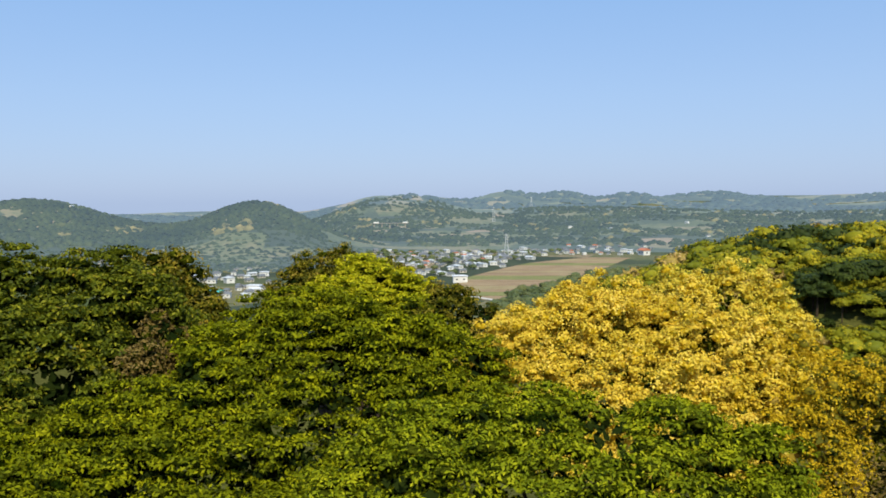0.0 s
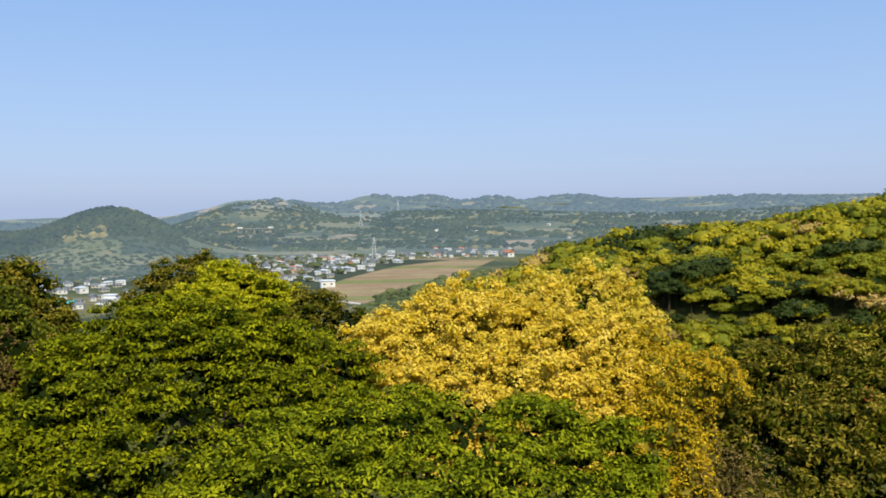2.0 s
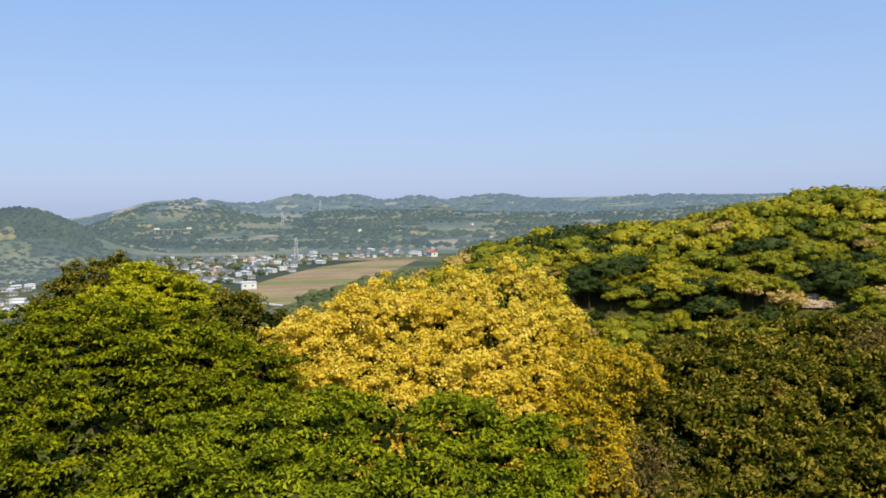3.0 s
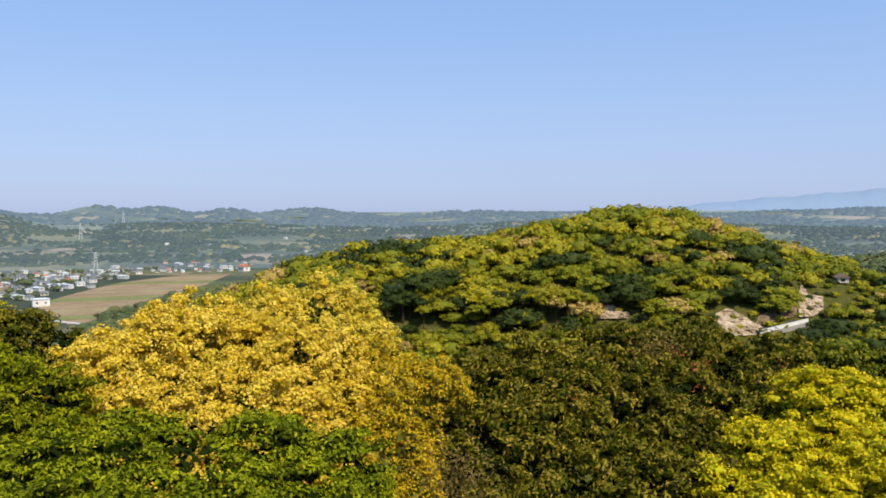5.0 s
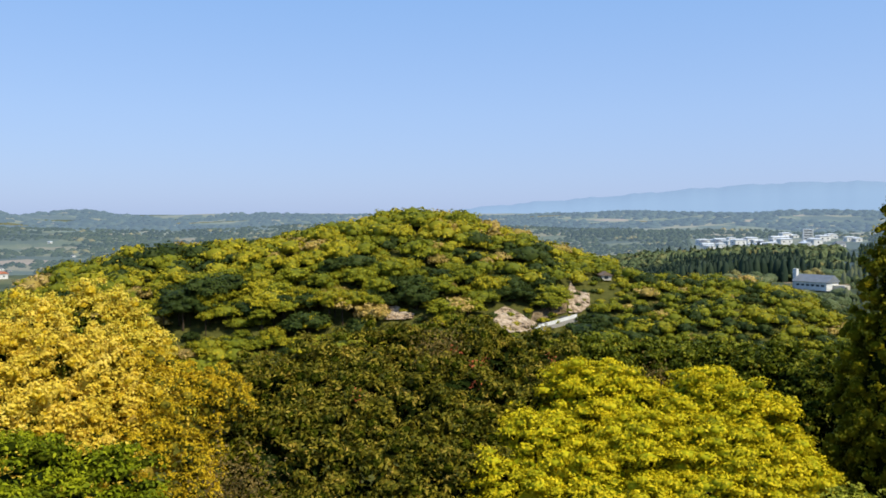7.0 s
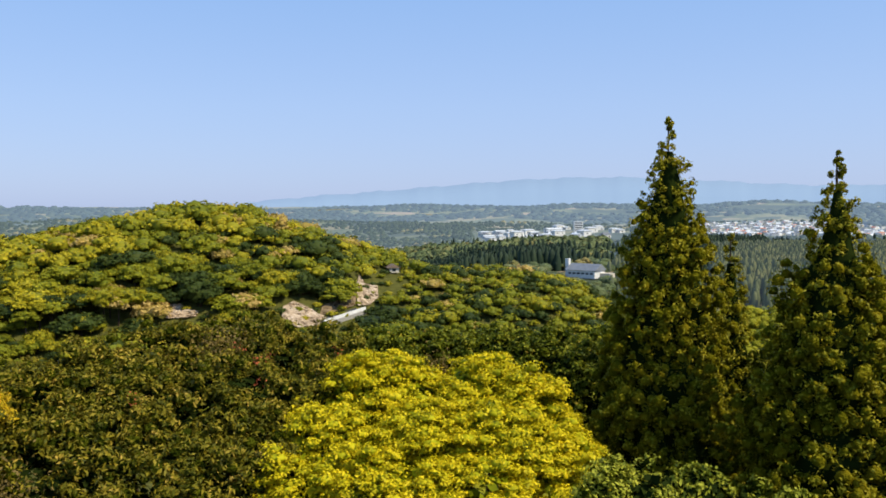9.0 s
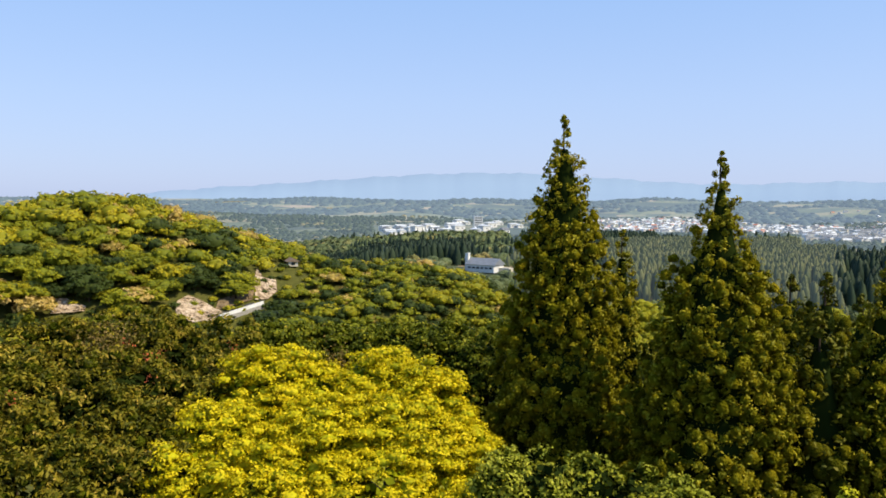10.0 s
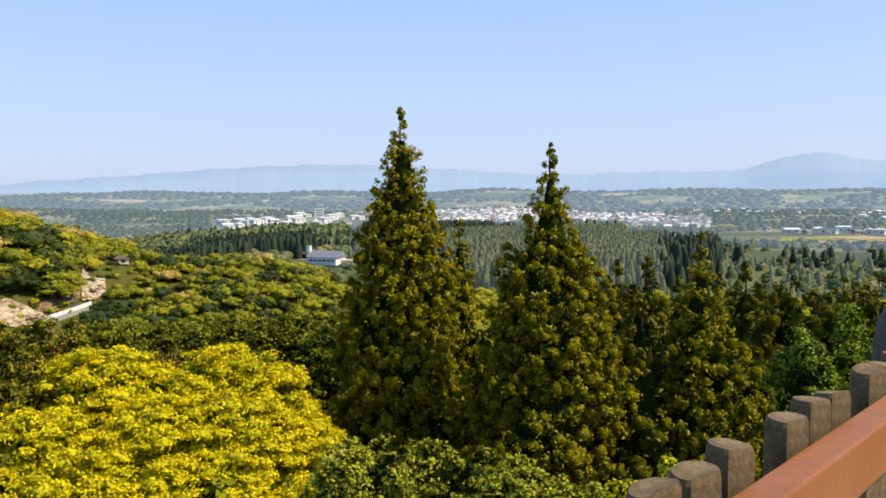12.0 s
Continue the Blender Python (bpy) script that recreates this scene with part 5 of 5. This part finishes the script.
for k in range(46):
    az, d = hr.uniform(57.8, 66.8), hr.uniform(1170, 1720)
    place_house(hr.choice((2, 4, 4, 2, 0)), az, d, 60 + hr.choice((0, 90)) + hr.uniform(-8, 8), "plateau town buildings", hr.uniform(0.7, 1.6))


def tower_block():
    x, y, z = spot(64.05, 1480)
    t = empty("office_block", (x, y, z))
    t.rotation_euler = (0, 0, radians(-58))
    part("wall", block((15, 12, 22), (0, 0, 11), 0.2), WHITE_WALL, t)
    part("roof", block((15.6, 12.6, 0.8), (0, 0, 22.3), 0.1), PALE_ROOF, t)
    for k in range(5):
        part("window", block((12, 0.2, 1.4), (0, -6.05, 3.5 + 4 * k)), DARK_GLASS, t)
    tagged(t, "pale office block rising over the town", "building")


tower_block()


def roof_field(az0, az1, d0, d1, n, seed, label, roofs=(2, 3, 2, 3, 3, 2, 3, 3, 2, 4)):
    """A far town, too small to count: little gabled houses."""
    r = random.Random(seed)
    vs, fs, ix = [], [], []
    for _ in range(n):
        az, d = r.uniform(az0, az1), r.uniform(d0, d1)
        x, y, z = spot(az, d)
        z += 0.6
        w, l, h, rh, a = r.uniform(2.8, 4.2), r.uniform(3.4, 6), r.uniform(2.6, 4.4), r.uniform(1.2, 2.0), r.uniform(0, 3.14)
        o = len(vs)
        for px, py, pz in ((-w, -l, 0), (w, -l, 0), (w, l, 0), (-w, l, 0), (-w, -l, h), (w, -l, h), (w, l, h), (-w, l, h), (0, -l, h + rh), (0, l, h + rh)):
            vs.append((x + px * math.cos(a) - py * math.sin(a), y + px * math.sin(a) + py * math.cos(a), z + pz))
        for q in ((0, 1, 5, 4), (1, 2, 6, 5), (2, 3, 7, 6), (3, 0, 4, 7), (4, 5, 8), (6, 7, 9)):
            fs.append([i + o for i in q])
            ix.append(0 if _ % 4 else 1)
        kind = r.choice(roofs)
        for q in ((5, 6, 9, 8), (7, 4, 8, 9)):
            fs.append([i + o for i in q])
            ix.append(kind)
    tagged(link_mesh("town_houses", vs, fs, [WHITE_WALL, CREAM_WALL, PALE_ROOF, GREY_ROOF, RED_ROOF], index=ix), label, "houses", kind="stuff")


roof_field(71.0, 86.3, 1430, 2200, 860, 3, "distant town of white houses with grey and pale roofs")
roof_field(86, 101, 1800, 2600, 130, 4, "scattered white houses of a far settlement")
roof_field(84.8, 89.6, 1120, 1720, 300, 6, "close-set grey roofs at the edge of the town", (3, 3, 3, 3, 3, 2))
for k, (az, d, s, q) in enumerate([(94.6, 1000, 1.2, 2), (95.5, 985, 1.0, 1), (96.3, 1010, 1.4, 2), (97.0, 990, 0.9, 0), (97.6, 1020, 1.2, 4), (98.3, 1000, 1.1, 1), (99.0, 1010, 1.2, 2), (93.2, 1060, 0.9, 0), (91.5, 1120, 0.9, 1), (100, 1450, 1.4, 2), (98.6, 1480, 1.3, 4), (96.7, 975, 0.8, 0), (99.6, 985, 1.0, 4)]):
    place_house(q, az, d, 20 + 40 * k, "plateau workshops", s)
for k, (az, d, w) in enumerate([(95.5, 870, 60), (98.5, 900, 70), (91.5, 1250, 80), (97, 760, 45), (90.3, 1420, 70), (99.5, 1200, 70), (93.5, 820, 40)]):
    x, y, z = spot(az, d)
    g = empty("field_plot", (x, y, z))
    part("turf", block((w, w * 0.8, 1.6), (0, 0, 0.6), 0.3, k * 0.5), (MEADOW, STUBBLE)[k % 2], g)
    tagged(g, "green and tan meadow on the plateau", "field", kind="structure")

# ---------------------------------------------------------------- road cut in the hillside
ROCK = mottled("cut_rock", [(0.34, (0.12, 0.08, 0.045)), (0.45, (0.33, 0.24, 0.15)), (0.56, (0.52, 0.40, 0.28)), (0.7, (0.64, 0.53, 0.41))], 0.35, 0.95, 0.9, 4.0)
ASPHALT = mottled("asphalt", [(0.3, (0.05, 0.05, 0.052)), (0.7, (0.09, 0.088, 0.085))], 0.5, 0.9)


EARTH = mottled("bare_earth", [(0.3, (0.11, 0.075, 0.04)), (0.5, (0.20, 0.14, 0.075)), (0.7, (0.30, 0.22, 0.13))], 0.4, 0.95, 0.8, 5.0)


def rock_face(outline, seed, label, thick=3.0, proud=2.0, mat=ROCK):
    """A bare cut face: outline of (bearing, elevation) on the hillside, bulging unevenly and backed by the hill."""
    pts = [on_slope(*o) for o in outline]
    mid = sum(pts, Vector()) / len(pts)
    toward = Vector((-mid.x, -mid.y, 0)).normalized()
    mid += toward * proud
    bm = bmesh.new()
    front = [bm.verts.new(p + toward * proud - mid) for p in pts]
    face = bm.faces.new(front)
    bmesh.ops.triangulate(bm, faces=[face])
    bmesh.ops.subdivide_edges(bm, edges=bm.edges[:], cuts=9, use_grid_fill=True)
    for v in bm.verts:
        ledge = abs((v.co.z * 0.8 + 0.6 * noise.noise(v.co * 0.4)) % 1.0 - 0.5)
        k = noise.noise(v.co * 0.35 + Vector((seed, 0, 0))) + 0.8 * noise.noise(v.co * 0.9) + 0.7 * ledge
        v.co += toward * k * 1.5 + Vector((0, 0, 0.3 * noise.noise(v.co * 0.8)))
    ext = bmesh.ops.extrude_face_region(bm, geom=bm.faces[:])
    for v in [g for g in ext["geom"] if isinstance(g, bmesh.types.BMVert)]:
        v.co -= toward * (thick + proud) + Vector((0, 0, 0.6))
    bmesh.ops.recalc_face_normals(bm, faces=bm.faces)
    me = bpy.data.meshes.new("rock_face")
    bm.to_mesh(me)
    bm.free()
    me.materials.append(mat)
    ob = new("rock_face" if mat is ROCK else "earth_bank", me)
    ob.location = mid
    return tagged(ob, label, "rock face" if mat is ROCK else "bank")


rock_face([(49.25, -6.3), (50.1, -6.25), (50.65, -5.75), (50.6, -4.95), (50.2, -5.1), (49.75, -4.75), (49.35, -4.2), (49.2, -5.0)], 3, "pointed pale bare rock face above the road")
rock_face([(44.2, -7.3), (45.4, -7.7), (47.2, -7.5), (47.4, -7.15), (46.6, -6.75), (45.8, -6.25), (45.0, -5.95), (44.3, -6.3)], 5, "broken pale rock slope beside the road")
rock_face([(36.9, -6.75), (38.8, -6.7), (38.9, -6.4), (38.2, -6.25), (37.8, -5.85), (37.1, -5.9)], 8, "small pale quarried bank among the trees")

rock_face([(46.7, -6.95), (49.1, -6.3), (49.2, -5.3), (48.5, -5.75), (47.6, -6.0), (46.9, -6.25)], 11, "bare brown earth bank above the hill road", 3.0, 1.2, EARTH)


def road_cut():
    a, b = on_slope(47.0, -7.45), on_slope(49.75, -6.55)
    mid = (a + b) / 2 + bearing(228, 4.0, 0.6)
    d = (b - a)
    t = empty("hill_road", mid)
    side = d.cross(Vector((0, 0, 1))).normalized()
    for name, off, w, lo, hi, mat in (("carriageway", -2.6, 4.6, -0.8, 0.0, ASPHALT), ("parapet", 0.0, 0.35, -0.6, 0.7, WHITE_WALL), ("retaining_wall", 0.18, 0.4, -5.5, -0.62, CONCRETE)):
        bm = bmesh.new()
        vs = [bm.verts.new(e * d / 2 + side * (off + s * w / 2) + Vector((0, 0, z))) for e in (-1, 1) for s in (-1, 1) for z in (lo, hi)]
        for q in ((0, 1, 3, 2), (4, 6, 7, 5), (0, 4, 5, 1), (2, 3, 7, 6), (1, 5, 7, 3), (0, 2, 6, 4)):
            bm.faces.new([vs[i] for i in q])
        bmesh.ops.recalc_face_normals(bm, faces=bm.faces)
        part(name, bm, mat, t)
    tagged(t, "asphalt hill road with a white parapet", "road", kind="structure")


road_cut()
cabin = house_kit(4.4, 7, 2.2, 1.6, CREAM_WALL, mottled("brown_roof", [(0.3, (0.16, 0.11, 0.08)), (0.7, (0.26, 0.19, 0.14))], 0.4, 0.8))
cabin.matrix_basis = Matrix.Translation(on_slope(51.6, -4.1)) @ Matrix.Rotation(radians(-40), 4, "Z")
tagged(cabin, "small white cabin with a brown roof", "house")

# ---------------------------------------------------------------- viewing deck
WOODY = mottled("weathered_log", [(0.3, (0.045, 0.03, 0.014)), (0.48, (0.115, 0.078, 0.038)), (0.72, (0.25, 0.175, 0.095))], 9.0, 0.85, 0.3, 6.0)
RAIL = mottled("rail_paint", [(0.3, (0.22, 0.072, 0.018)), (0.6, (0.29, 0.102, 0.028)), (0.8, (0.38, 0.165, 0.07))], 5.0, 0.45, 0.1, 9.0)
FENCE_AZ = 113.5
along = bearing(FENCE_AZ, 1)
out = bearing(FENCE_AZ - 90, 1)
DECK = H - 1.55


def fence_at(s, off, z):
    """A place s metres along the fence, off metres outward of the deck's centre."""
    return along * s + out * off + Vector((0, 0, z))


def deck():
    turn = radians(90 - FENCE_AZ)
    slab = empty("viewing_deck", fence_at(1.0, -1.2, DECK))
    part("floor_slab", block((9.0, 5.0, 0.22), (0, 0, -0.11), 0.02, turn), CONCRETE, slab)
    for a in (-3.8, 3.8):
        for b in (-1.9, 1.9):
            p = along * a + out * b
            g = ground_z((fence_at(1, -1.2, 0) + p).x, (fence_at(1, -1.2, 0) + p).y)
            t = DECK - float(g)
            part("column", block((0.4, 0.4, t), (p.x, p.y, -t / 2 - 0.21), 0.02, turn), CONCRETE, slab)
    tagged(slab, "concrete viewing deck on columns", "deck", kind="structure")


def log_post(r, tall, seed):
    """A half-round weathered post, its sawn flat face towards the deck, with a softly worn top."""
    rr = random.Random(seed)
    bm = bmesh.new()
    face = bearing(216, 1)
    inward = math.atan2(face.y, face.x)
    prof = [(0, 1.0), (0.4, 1.01), (0.8, 0.99), (tall - 0.04, 1.0), (tall - 0.01, 0.97), (tall, 0.88)]
    rings_ = []
    tilt, way = rr.uniform(0.002, 0.008), rr.uniform(0, 6.28)
    for z, k in prof:
        ring = []
        for i in range(24):
            w = 6.2832 * i / 24
            q = r * k * (1 + 0.025 * math.sin(3 * w + seed) + 0.012 * math.sin(7 * w + seed * 2))
            c = math.cos(w)
            flat = min(c, 0.42 + 0.03 * math.sin(seed))
            x, y = q * flat, q * math.sin(w)
            ring.append(bm.verts.new((x * math.cos(inward) - y * math.sin(inward), x * math.sin(inward) + y * math.cos(inward),
                                      z + (tilt * math.cos(w - way) if z > tall - 0.06 else 0))))
        rings_.append(ring)
    for a, b in zip(rings_, rings_[1:]):
        for i in range(24):
            bm.faces.new((a[i], a[(i + 1) % 24], b[(i + 1) % 24], b[i]))
    c = bm.verts.new((0, 0, tall - 0.004))
    for i in range(24):
        bm.faces.new((rings_[-1][i], rings_[-1][(i + 1) % 24], c))
    return bm


def fence():
    thing = empty("fence", fence_at(0, 0.98, DECK))
    for k in range(-16, 24):
        if k % 4 == 3:
            continue
        s = 2.226 - 0.049 + 0.1435 * (k - 16)
        p = fence_at(s, 0, 0)
        ob = part("post", log_post(0.046, 1.11 + 0.006 * math.sin(k * 2.3), k + 50), WOODY, thing)
        ob.location = (p.x, p.y, 0)
    s0, s1 = -2.6, 3.3
    turn = radians(90 - FENCE_AZ)
    for z, name in ((1.003, "top_rail"), (0.45, "lower_rail")):
        p = fence_at((s0 + s1) / 2, -0.078, z)
        part(name, block((s1 - s0, 0.07, 0.115), (p.x, p.y, p.z), 0.006, turn), RAIL, thing, "orange-brown painted rail board")
    tagged(thing, "weathered log-post fence with an orange-brown rail", "fence")


def gate_post():
    """A stout grey post with a rounded head that ends the fence."""
    base = fence_at(3.45, 0.985, DECK)
    t = empty("gate_post", base)
    bm = bmesh.new()
    prof = [(0.0, 0.165), (0.95, 0.165), (1.07, 0.163), (1.15, 0.15), (1.22, 0.115), (1.26, 0.06), (1.27, 0.004)]
    rows = [[bm.verts.new((q * math.cos(6.2832 * i / 24), q * math.sin(6.2832 * i / 24), z)) for i in range(24)] for z, q in prof]
    for a, b in zip(rows, rows[1:]):
        for i in range(24):
            bm.faces.new((a[i], a[(i + 1) % 24], b[(i + 1) % 24], b[i])).smooth = True
    part("shaft", bm, mottled("dark_stone", [(0.3, (0.055, 0.045, 0.035)), (0.7, (0.12, 0.1, 0.08))], 4.0, 0.8, 0.3), t)
    bm = bmesh.new()
    bmesh.ops.create_uvsphere(bm, u_segments=10, v_segments=6, radius=0.016)
    bmesh.ops.translate(bm, vec=bearing(300, 0.165, 1.11), verts=bm.verts)
    part("knob", bm, WHITE_WALL, t)
    tagged(t, "grey round-headed post at the end of the fence", "post")


deck()
fence()
gate_post()
